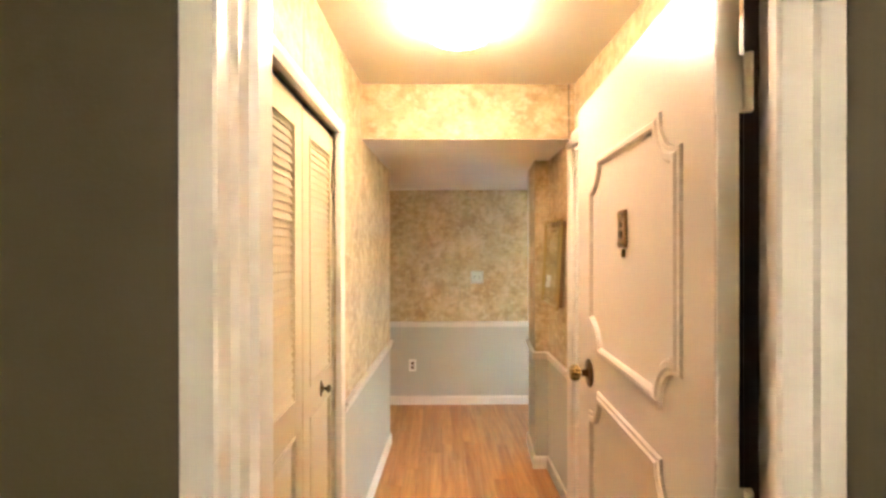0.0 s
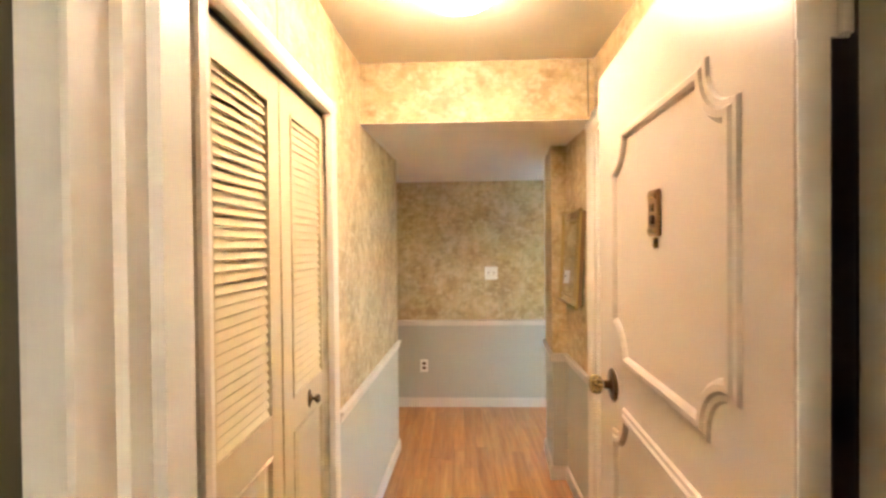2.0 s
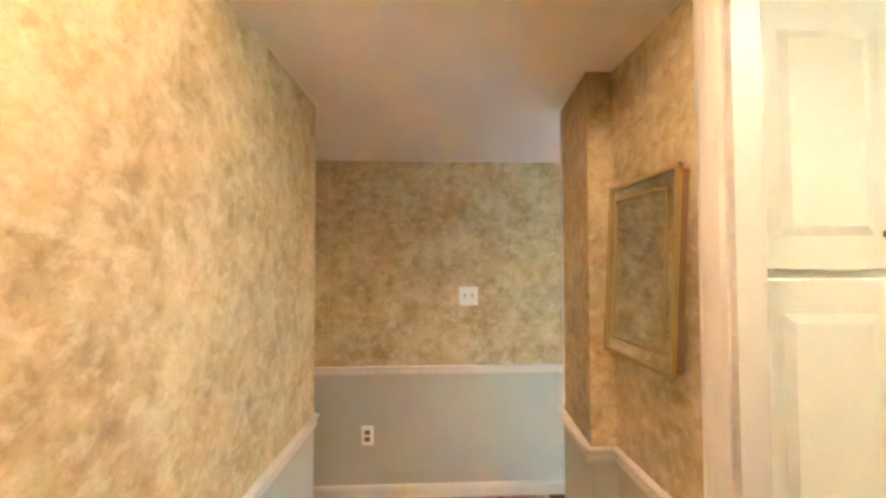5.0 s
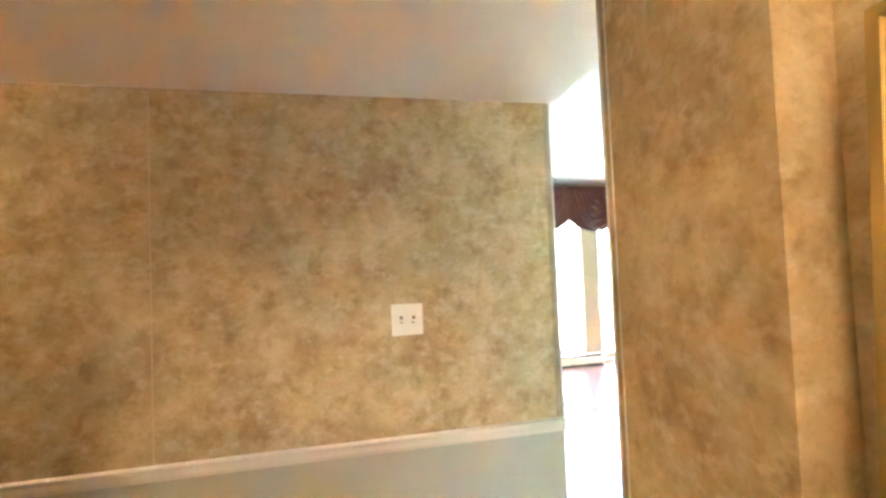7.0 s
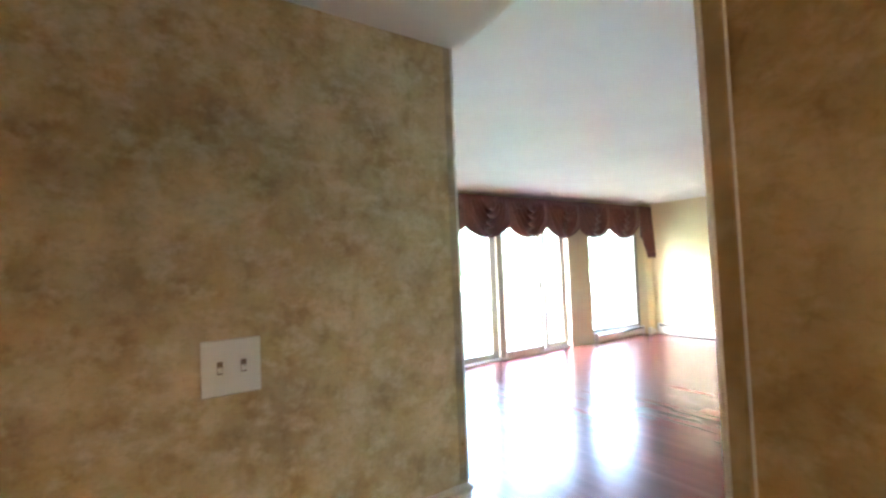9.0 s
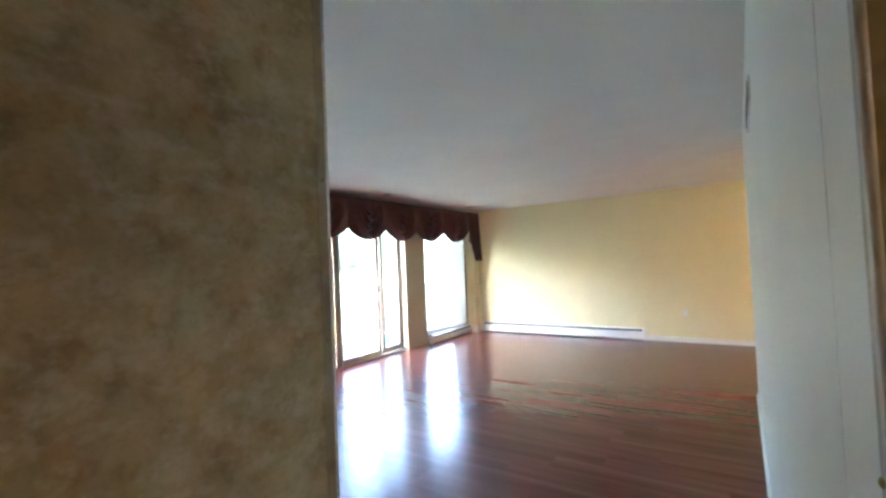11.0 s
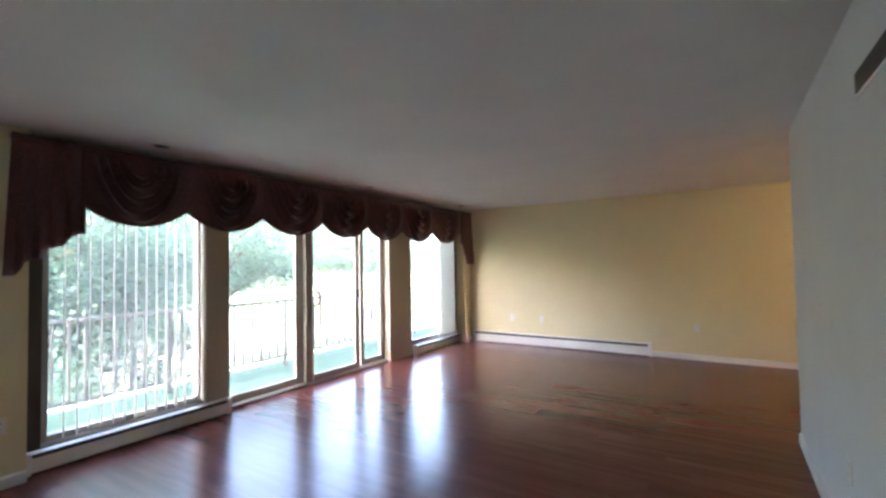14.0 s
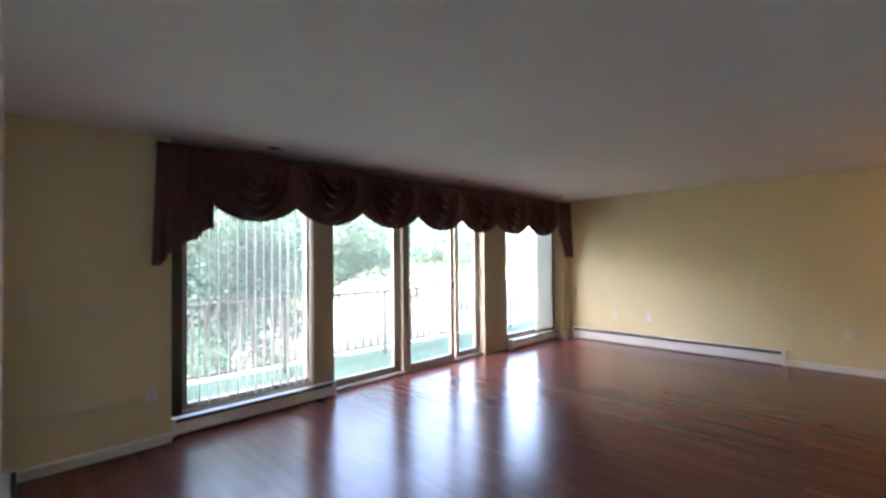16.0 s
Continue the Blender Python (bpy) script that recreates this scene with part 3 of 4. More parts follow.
def louvre_door(y0, knob):
    w = 0.457
    d = thing("closet_door", pose(CX, y0, 0), "cream folding closet door with louvres over a panel", "closet door", "closet doors")
    t = -0.034
    part("stile", rounded(t, 0, 0.012, 0, 0.078, 1.992, 0.003), M["louver"], d)
    part("stile", rounded(t, w - 0.078, 0.012, 0, w, 1.992, 0.003), M["louver"], d)
    for z0, z1 in ((0.012, 0.16), (0.875, 0.985), (1.905, 1.992)):
        part("rail", boxes((t, 0.077, z0, -0.0008, w - 0.077, z1)), M["louver"], d)
    part("panel", boxes((t + 0.006, 0.077, 0.159, -0.014, w - 0.077, 0.876)), M["louver"], d)
    raised = bmesh.new()
    lo = [raised.verts.new(p) for p in ((-0.0145, 0.090, 0.175), (-0.0145, w - 0.090, 0.175), (-0.0145, w - 0.090, 0.860), (-0.0145, 0.090, 0.860))]
    hi = [raised.verts.new(p) for p in ((-0.003, 0.125, 0.21), (-0.003, w - 0.125, 0.21), (-0.003, w - 0.125, 0.825), (-0.003, 0.125, 0.825))]
    raised.faces.new(hi)
    for i in range(4):
        raised.faces.new((lo[i], lo[(i + 1) % 4], hi[(i + 1) % 4], hi[i]))
    bmesh.ops.recalc_face_normals(raised, faces=raised.faces[:])
    part("raised_field", raised, M["louver"], d)
    for z0, z1 in ((0.985, 1.905), (0.16, 0.875)):
        rim = boxes((-0.004, 0.076, z0, 0.004, 0.086, z1), (-0.004, w - 0.086, z0, 0.004, w - 0.076, z1), (-0.004, 0.086, z0, 0.004, w - 0.086, z0 + 0.01), (-0.004, 0.086, z1 - 0.01, 0.004, w - 0.086, z1))
        part("bead", rim, M["louver"], d)
    z = 1.008
    while z < 1.895:
        s = new("slat", slat_mesh)
        s.parent = d
        s.matrix_basis = pose(-0.015, w / 2, z, 0, 63, 0)
        z += 0.0268
    if knob:
        part("knob", turned([(0.016, 0.0), (0.017, 0.004), (0.007, 0.008), (0.006, 0.016), (0.013, 0.022), (0.016, 0.029), (0.012, 0.035), (0.004, 0.037)], 20, "x"), M["bronze"], d, "dark bronze knob", True, pose(0.003, w / 2, 0.932))
        part("backplate", turned([(0.017, 0.0), (0.017, 0.0025), (0.013, 0.0045), (0.004, 0.005)], 20, "x"), M["bronze"], d, "oval dark bronze backplate", True, pose(0, w / 2, 0.932) @ Matrix.Diagonal((1, 1, 1.9, 1)))
    return d


louvre_door(1.222, False)
louvre_door(1.688, True)

# ---- doorway to the kitchen ----
kit = thing("doorway_casing", pose(0, 0, 0), "rounded cream casing round a kitchen doorway", "door frame", kind="structure")
bm = boxes((0.90, 2.545, 0, 0.967, 2.572, 2.052), (0.90, 1.718, 0, 0.967, 1.745, 2.052), (0.90, 1.745, 2.025, 0.967, 2.545, 2.052))
part("lining", bm, M["trim"], kit)
CAS2 = [(0.0, 0.0), (0.006, 0.0), (0.014, 0.010), (0.020, 0.035), (0.021, 0.060), (0.014, 0.084), (0.006, 0.090), (0.0, 0.090)]
for y, sy in ((2.560, 1), (1.73, -1)):
    bm = bmesh.new()
    prism(bm, [(0.895 - u, y + sy * v) for u, v in CAS2], 0, 2.04)
    bmesh.ops.recalc_face_normals(bm, faces=bm.faces[:])
    part("casing", bm, M["trim"], kit)
part("casing", profile(CAS2, (0.895, 1.64, 2.04), (0.895, 2.65, 2.04), (-1, 0, 0)), M["trim"], kit)

cab = thing("pantry_cabinet", pose(0, 0, 0), "tall cream pantry cabinet with raised-panel doors", "cabinet")
PX0, PX1, PY = 1.085, 1.50, 2.755
part("body", boxes((1.03, PY + 0.004, 0, 1.56, PY + 0.55, 2.19)), M["cabinet"], cab)


def panel_door(z0, z1, knob_z):
    d = part("door", rounded(PX0, PY - 0.018, z0, PX1, PY + 0.002, z1, 0.004), M["cabinet"], cab)
    rp = bmesh.new()
    y = PY - 0.0185
    lo = [rp.verts.new(p) for p in ((PX0 + 0.06, y, z0 + 0.07), (PX1 - 0.06, y, z0 + 0.07), (PX1 - 0.06, y, z1 - 0.07), (PX0 + 0.06, y, z1 - 0.07))]
    mid = [rp.verts.new((v.co.x * 1.0 + (0.008 if i in (0, 3) else -0.008), y + 0.004, v.co.z + (0.008 if i < 2 else -0.008))) for i, v in enumerate(lo)]
    hi = [rp.verts.new((v.co.x + (0.045 if i in (0, 3) else -0.045), y - 0.007, v.co.z + (0.045 if i < 2 else -0.045))) for i, v in enumerate(lo)]
    for a, b in ((lo, mid), (mid, hi)):
        for i in range(4):
            rp.faces.new((a[i], a[(i + 1) % 4], b[(i + 1) % 4], b[i]))
    rp.faces.new(hi)
    bmesh.ops.recalc_face_normals(rp, faces=rp.faces[:])
    part("raised_panel", rp, M["cabinet"], d)
    part("knob", turned([(0.010, 0), (0.006, -0.006), (0.006, -0.014), (0.013, -0.02), (0.014, -0.026), (0.008, -0.031)], 16, "y"), M["brass"], d, "small brass knob", True, pose(PX1 - 0.05, PY - 0.018, knob_z))


panel_door(1.395, 2.12, 1.49)
panel_door(0.12, 1.372, 1.05)

# ---- hall: things on the walls ----
mir = thing("wall_mirror", pose(0.881, 2.876, 1.395, 0, 3, 0), "narrow wall mirror in a thin gilt frame", "mirror")
part("backing", boxes((-0.026, -0.185, -0.252, -0.001, 0.185, 0.252)), M["plaque"], mir)
MW, MH = 0.197, 0.265
bm = bmesh.new()
for y0, z0, y1, z1 in ((-MW, -MH, MW, -MH + 0.013), (-MW, MH - 0.013, MW, MH), (-MW, -MH + 0.013, -MW + 0.013, MH - 0.013), (MW - 0.013, -MH + 0.013, MW, MH - 0.013)):
    quad_box(bm, -0.038, y0, z0, -0.026, y1, z1)
_n = Nodes("gilt_frame")
_n.set(0.38, 0.6, (0.46, 0.32, 0.11))
M["gilt"] = _n.mat
part("frame", bm, M["gilt"], mir, "thin gilt frame")
_n = Nodes("mirror_silver")
_n.set(0.02, 1.0, (0.80, 0.80, 0.76))
M["mirror"] = _n.mat
part("outer_mirror", boxes((-0.032, -MW + 0.012, -MH + 0.012, -0.027, MW - 0.012, MH - 0.012)), M["mirror"], mir)
bm = bmesh.new()
iw, ih = MW - 0.048, MH - 0.048
for y0, z0, y1, z1 in ((-iw, -ih, iw, -ih + 0.006), (-iw, ih - 0.006, iw, ih), (-iw, -ih, -iw + 0.006, ih), (iw - 0.006, -ih, iw, ih)):
    quad_box(bm, -0.036, y0, z0, -0.0325, y1, z1)
part("inner_bead", bm, M["gilt"], mir)


def wall_plate(at, w, h, kind, label, category="outlet", group=""):
    """A cover plate on its wall; local x to the right, y out of the wall (towards -y), z up."""
    p = thing("switch_plate" if kind == "toggle" else "outlet_plate", at, label, category, group)
    part("plate", rounded(-w / 2, -0.006, -h / 2, w / 2, 0.0, h / 2, 0.003), M["plate2"] if group == "yellow wall outlets" else M["plate"], p)
    if kind == "toggle":
        for x in (-0.023, 0.023):
            part("slot", boxes((x - 0.0055, -0.0066, -0.013, x + 0.0055, -0.0058, 0.013)), M["slot"], p)
            part("toggle", rounded(x - 0.0045, -0.016, -0.009, x + 0.0045, -0.004, 0.002, 0.002), M["plate"], p)
    elif kind == "duplex":
        for z in (-0.02, 0.02):
            r = part("receptacle", rounded(-0.017, -0.008, z - 0.014, 0.017, -0.004, z + 0.014, 0.006), M["slot"] if group == "" else M["plate"], p)
            part("slot", boxes((-0.009, -0.0085, z - 0.004, -0.006, -0.0075, z + 0.006), (0.006, -0.0085, z - 0.004, 0.009, -0.0075, z + 0.006)), M["dark"], r)
    return p


M["slot"] = paint("brown_plastic", (0.20, 0.13, 0.08), 0.4)
wall_plate(pose(0.516, FAR, 1.214), 0.116, 0.116, "toggle", "ivory double light switch on papered wall", "light switch")
wall_plate(pose(-0.102, FAR, 0.374), 0.070, 0.115, "duplex", "ivory wall outlet with brown sockets")

# ceiling dome lamp
lamp = thing("ceiling_lamp", pose(0.235, 1.84, HC), "lit flush dome lamp of frosted glass", "ceiling lamp")
part("base", turned([(0.150, 0.0), (0.152, -0.010), (0.146, -0.020), (0.05, -0.022)], 40), M["white"], lamp, "", True)
_n = Nodes("lit_glass")
_n.b.inputs["Emission Color"].default_value = (1.0, 0.77, 0.51, 1)
_n.b.inputs["Emission Strength"].default_value = LAMP
_n.set(0.4, 0, (0.9, 0.88, 0.8))
M["lit"] = _n.mat
part("dome", turned([(0.158, -0.020), (0.156, -0.034), (0.142, -0.058), (0.115, -0.080), (0.075, -0.094), (0.030, -0.100), (0.004, -0.101)], 40), M["lit"], lamp, "glowing frosted dome", True)

hl = thing("ceiling_lamp", pose(-1.35, 3.95, SOF - 0.019), "lit flush dome lamp of the cross hall", "ceiling lamp")
part("base", turned([(0.110, 0.012), (0.112, -0.010), (0.106, -0.018), (0.05, -0.019)], 32), M["white"], hl, "", True)
part("dome", turned([(0.104, -0.017), (0.100, -0.032), (0.080, -0.052), (0.045, -0.064), (0.004, -0.067)], 32), M["lit5"], hl, "glowing frosted dome", True)

# ---- living room: window bay ----
def frame_bars(x0, x1, z0, z1, w, y0, y1, bottom=None):
    b = bottom or w
    return [("frame_bar", (x0, y0, z0, x0 + w, y1, z1)), ("frame_bar", (x1 - w, y0, z0, x1, y1, z1)), ("frame_bar", (x0 + w, y0, z0, x1 - w, y1, z0 + b)), ("frame_bar", (x0 + w, y0, z1 - w, x1 - w, y1, z1))]


def window(name, x0, x1, z0, z1, label, w=0.05):
    win = thing(name, pose(0, 0, 0), label, "window", kind="structure")
    for nm, r in frame_bars(x0, x1, z0, z1, w, WIN, WIN + 0.07):
        part(nm, rounded(*r, 0.004), M["alu"], win)
    g = part("pane", boxes((x0 + w * 0.8, WIN + 0.033, z0 + w * 0.8, x1 - w * 0.8, WIN + 0.038, z1 - w * 0.8)), M["glass"], win)
    g.visible_shadow = False
    return win


window("window_1", 2.20, 3.405, 0.16, 2.16, "large fixed window behind vertical blinds")
window("window_2", 6.68, 8.04, 0.16, 2.16, "large fixed window with gathered vertical blinds")
structure("wall_bay_left", boxes((2.08, WIN - 0.04, 0, 2.20, WIN + 0.12, 2.16)), M["clad_gap_shade"], "dark brown cladding beside the window", "wall")
structure("wall_bay", boxes((8.04, WIN - 0.04, 0, 8.10, WIN + 0.12, 2.16), (2.20, WIN - 0.02, 0, 3.405, WIN + 0.12, 0.158), (6.68, WIN - 0.02, 0, 8.04, WIN + 0.12, 0.158)), M["alu"], "metal cladding round the windows", "wall")

slider = thing("door_sliding", pose(0, 0, 0), "aluminium sliding glass balcony door, closed", "door", kind="structure")
part("sill_track", rounded(3.642, WIN - 0.03, 0, 6.143, WIN + 0.12, 0.03, 0.004), M["alu"], slider)
part("head", boxes((3.642, WIN - 0.02, 2.10, 6.143, WIN + 0.12, 2.16)), M["alu"], slider)
for x0, x1, y, wl, wr in ((3.645, 4.665, WIN + 0.055, 0.05, 0.12), (4.645, 5.565, WIN + 0.0, 0.115, 0.065), (5.64, 6.14, WIN + 0.055, 0.075, 0.075)):
    leaf = part("leaf_frame", rounded(x0, y, 0.03, x0 + wl, y + 0.045, 2.10, 0.004), M["alu"], slider)
    part("stile", rounded(x1 - wr, y, 0.03, x1, y + 0.045, 2.10, 0.004), M["alu"], leaf)
    part("bottom_rail", boxes((x0 + wl, y + 0.003, 0.03, x1 - wr, y + 0.042, 0.105)), M["alu"], leaf)
    part("top_rail", boxes((x0 + wl, y + 0.003, 2.03, x1 - wr, y + 0.042, 2.10)), M["alu"], leaf)
    g = part("pane", boxes((x0 + wl - 0.005, y + 0.020, 0.10, x1 - wr + 0.005, y + 0.025, 2.035)), M["glass"], leaf)
    g.visible_shadow = False
# white strip that puts the stile's bright highlight into the shape
part("stile_highlight", rounded(4.742, WIN - 0.010, 0.03, 4.758, WIN, 2.10, 0.003), M["white"], slider, "white strip painting the highlight along the stile")
bm = bmesh.new()
hp = [(0.004, 0.09), (-0.045, 0.075), (-0.066, 0.03), (-0.066, -0.03), (-0.045, -0.075), (0.004, -0.09)]
for (y0, z0), (y1, z1) in zip(hp, hp[1:]):
    mid = Vector((0, (y0 + y1) / 2, (z0 + z1) / 2))
    dy, dz = y1 - y0, z1 - z0
    ln = math.hypot(dy, dz)
    bmesh.ops.create_cone(bm, cap_ends=True, segments=8, radius1=0.014, radius2=0.014, depth=ln + 0.006, matrix=Matrix.Translation(mid) @ Matrix.Rotation(math.atan2(-dy, dz), 4, "X"))
part("pull_handle", bm, M["dark"], slider, "dark D-shaped pull handle", False, pose(4.775, WIN - 0.006, 1.03, 0, 0, 55))
part("latch", rounded(5.505, WIN - 0.018, 1.00, 5.545, WIN, 1.10, 0.003), M["dark"], slider, "dark latch")

for _x0, _x1 in ((2.25, 3.355), (3.645, 4.60), (4.765, 5.495), (5.72, 6.06), (6.73, 7.99)):
    structure("trim_window_head", boxes((_x0, WIN - 0.012, 1.955, _x1, WIN + 0.016, 2.03)), M["beige"], "beige head panel over the glass", "trim")


def heater(name, at, length, label, k=1.0):
    """Baseboard heater along local x, back at y=0, standing out to -y."""
    h = thing(name, at, label, "heater", "baseboard heaters")
    part("cover", profile([(0, 0.0), (0.055, 0.012), (0.062, 0.02), (0.062, 0.118 * k), (0.050, 0.132 * k), (0, 0.150 * k)], (0, 0, 0.0), (length, 0, 0.0), (0, -1, 0)), M["white"], h)
    part("slot", boxes((0.03, -0.0645, 0.116 * k, length - 0.03, -0.040, 0.139 * k)), M["dark"], h, "dark louvre slot")
    part("end_cap", rounded(-0.02, -0.068, 0.0, 0.025, 0.0, 0.155 * k, 0.006), M["white"], h)
    part("end_cap", rounded(length - 0.025, -0.068, 0.0, length + 0.02, 0.0, 0.155 * k, 0.006), M["white"], h)
    return h


heater("baseboard_heater", pose(2.10, WIN - 0.085, 0), 1.49, "white baseboard heater under the blinds window")
heater("baseboard_heater", pose(6.70, WIN - 0.085, 0), 1.35, "white baseboard heater under a window")
heater("baseboard_heater", pose(WX, 5.20, 0, 0, 0, 90), 2.56, "long white baseboard heater on the pale side wall", 1.28)
heater("baseboard_heater", pose(RX, 7.95, 0, 0, 0, -90), 2.98, "long white baseboard heater on the yellow wall", 1.28)

cover = bmesh.new()
prism(cover, [(8.02, YW - 0.075), (8.16, YW - 0.040), (8.16, YW - 0.016), (8.02, YW - 0.016)], 0.0, 0.13)
tagged(part("pipe_cover", cover, M["white"]), "small white pipe cover at the heater's end", "pipe cover")

# vertical blinds
def blind_slats(name, xs, z0, z1, turn, label):
    b = thing(name, pose(0, 0, 0), label, "blinds")
    part("headrail", rounded(min(xs) - 0.06, WIN - 0.075, z1, max(xs) + 0.06, WIN - 0.03, z1 + 0.04, 0.004), M["white"], b)
    bmv = bmesh.new()
    w = 0.045
    cols = []
    for i in range(5):
        u = -1 + i * 0.5
        cols.append([bmv.verts.new((w * u, 0.006 * (1 - u * u) + d, z)) for d, z in ((0, z0), (0, z1), (0.0012, z1), (0.0012, z0))])
    for a, c in zip(cols, cols[1:]):
        for j in range(4):
            bmv.faces.new((a[j], a[(j + 1) % 4], c[(j + 1) % 4], c[j]))
    bmv.faces.new(cols[0])
    bmv.faces.new(cols[-1][::-1])
    bmesh.ops.recalc_face_normals(bmv, faces=bmv.faces[:])
    me = bpy.data.meshes.new("vane")
    bmv.to_mesh(me)
    bmv.free()
    me.materials.append(M["vane"])
    for x in xs:
        o = new("vane", me)
        o.parent = b
        o.matrix_basis = pose(x, WIN - 0.053, 0, 0, 0, turn + random.uniform(-4, 4))
    return b


_n = Nodes("blind_vinyl")
_n.set(0.5, 0, (0.80, 0.77, 0.69))
_tr = _n.node("ShaderNodeBsdfTranslucent", Color=(0.75, 0.74, 0.67, 1))
_mx = _n.node("ShaderNodeMixShader", Fac=0.45)
_n.link(_n.b.outputs[0], _mx.inputs[1])
_n.link(_tr.outputs[0], _mx.inputs[2])
_n.link(_mx.outputs[0], _n.t.nodes["Material Output"].inputs["Surface"])
M["vane"] = _n.mat
blind_slats("vertical_blinds", [2.33 + 0.080 * i for i in range(14)], 0.19, 2.10, 74, "white vertical blinds turned open at the window")
blind_slats("vertical_blinds", [7.50 + 0.046 * i for i in range(12)], 0.19, 2.10, 50, "white vertical blinds gathered to one side")

# ---- valance ----
VY = 7.965


def cloth():
    n = Nodes("burgundy_damask")
    v = n.coords()
    col = n.ramp(n.noise(v, 38, 5, 0.6, 2.0), [(0.38, (0.056, 0.013, 0.011)), (0.55, (0.115, 0.031, 0.024)), (0.72, (0.19, 0.066, 0.046))])
    n.bump(n.noise(v, 700, 2), 0.3, 0.001)
    n.b.inputs["Sheen Weight"].default_value = 0.3
    return n.set(0.55, 0, col)


M["cloth"] = cloth()


def swag(w, top, low, edge):
    """One draped swag: folds sag between its two upper corners."""
    bm = bmesh.new()
    nu, nv = 48, 110
    rows = []
    for j in range(nv + 1):
        v = j / nv
        row = []
        for i in range(nu + 1):
            u = -1 + 2 * i / nu
            sag = 1 - abs(u) ** 2.0
            bottom = edge + (low - edge) * (sag ** 0.84)
            z = top + (bottom - top) * v
            r = math.hypot(u / 0.76, max(0.0, v - 0.10) * 1.13)
            core = min(1.0, max(0.0, (1.02 - r) / 0.05)) * min(1.0, max(0.0, (r - 0.22) / 0.06)) * max(0.0, 1 - (u / 0.76) ** 6)
            f = (r * 5.0) % 1.0
            fold = ((f / 0.68 if f < 0.68 else (1 - f) / 0.32) ** 0.8 - 0.5) * 0.12 * core * min(1.0, max(0.0, (v - 0.10) / 0.12))
            hem = 0.010 * math.sin(math.pi * min(1.0, (v - 0.93) / 0.07)) if v > 0.93 else 0.0
            y = -0.012 - hem - 0.055 * math.sin(math.pi * min(1, v * 1.05)) * sag - fold
            row.append(bm.verts.new((u * w / 2, y, z)))
        rows.append(row)
    for a, b in zip(rows, rows[1:]):
        for i in range(nu):
            bm.faces.new((a[i], b[i], b[i + 1], a[i + 1]))
    fr = bmesh.ops.extrude_face_region(bm, geom=bm.faces[:])
    bmesh.ops.translate(bm, verts=[g for g in fr["geom"] if isinstance(g, bmesh.types.BMVert)], vec=(0, 0.004, 0))
    bmesh.ops.recalc_face_normals(bm, faces=bm.faces[:])
    return bm


def cascade(w, top, long_z, short_z, flip):
    """A pleated tail, long at its outer side and stepped to short at the inner."""
    bm = bmesh.new()
    nu, nv = 48, 14
    rows = []
    for j in range(nv + 1):
        v = j / nv
        row = []
        for i in range(nu + 1):
            u = i / nu
            w_flat = 0.16 if not flip else 0.5
            q = max(0.0, u - w_flat) / (1 - w_flat)
            k, f = divmod(min(q, 0.9999) * 3, 1.0)
            step = k + min(1.0, f / 0.35) + 0.25 * max(0.0, (f - 0.35) / 0.65) if q > 0 else 0.0
            bottom = long_z + (short_z - long_z) * min(1.0, step / 3.25)
            f = (u * 5) % 1.0
            z = top + (bottom - top) * v
            y = -0.03 + 0.055 * ((f / 0.8 if f < 0.8 else (1 - f) / 0.2) - 0.5) * (0.35 + 0.65 * v)
            x = (u if not flip else 1 - u) * w + (0.055 if flip else -0.04) * v * (1 - u)
            row.append(bm.verts.new((x, y, z)))
        rows.append(row)
    for a, b in zip(rows, rows[1:]):
        for i in range(nu):
            bm.faces.new((a[i], b[i], b[i + 1], a[i + 1]))
    fr = bmesh.ops.extrude_face_region(bm, geom=bm.faces[:])
    bmesh.ops.translate(bm, verts=[g for g in fr["geom"] if isinstance(g, bmesh.types.BMVert)], vec=(0, 0.004, 0))
    bmesh.ops.recalc_face_normals(bm, faces=bm.faces[:])
    return bm


val = thing("valance", pose(0, VY, 0), "burgundy swagged valance with pleated tails over the windows", "curtain")
# rear box is an unseen addition that stops window light rising past the valance
part("board", boxes((1.97, -0.01, 2.345, 8.14, YW - VY - 0.004, 2.366), (2.085, YW - VY - 0.004, 2.345, 8.095, WIN - 0.054 - VY, 2.366)), M["cloth"], val)
part("backing", boxes((1.975, -0.008, 1.99, 8.135, -0.002, 2.345)), M["cloth"], val)
PEAK = [2.33, 3.10, 3.85, 4.64, 5.41, 6.15, 6.93, 7.75]
for a, b in zip(PEAK, PEAK[1:]):
    part("swag", swag(b - a + 0.10, 2.362, 1.775, 1.975), M["cloth"], val, "", True, pose((a + b) / 2, 0, 0))
part("tail", cascade(0.40, 2.362, 1.405, 1.70, False), M["cloth"], val, "pleated tail", True, pose(1.955, -0.012, 0))
part("tail", cascade(0.36, 2.362, 1.415, 1.80, True), M["cloth"], val, "pleated tail", True, pose(7.80, -0.012, 0))

# ---- living room: small fittings ----
for x in (2.82, 5.29, 7.63):
    d = thing("recessed_light", pose(x, 7.80, LC), "unlit recessed ceiling light with a white rim", "ceiling light", "recessed lights")
    part("rim", turned([(0.075, 0.0), (0.078, -0.004), (0.070, -0.008), (0.060, -0.006), (0.055, -0.001)], 28), M["white"], d, "", True)
    part("baffle", turned([(0.054, -0.0015), (0.03, -0.0012), (0.004, -0.001)], 28), M["dark"], d, "dark inner baffle", True)
vent = thing("air_vent", pose(3.03, GREY, 2.09), "white slotted air vent high on the pale wall", "air vent")
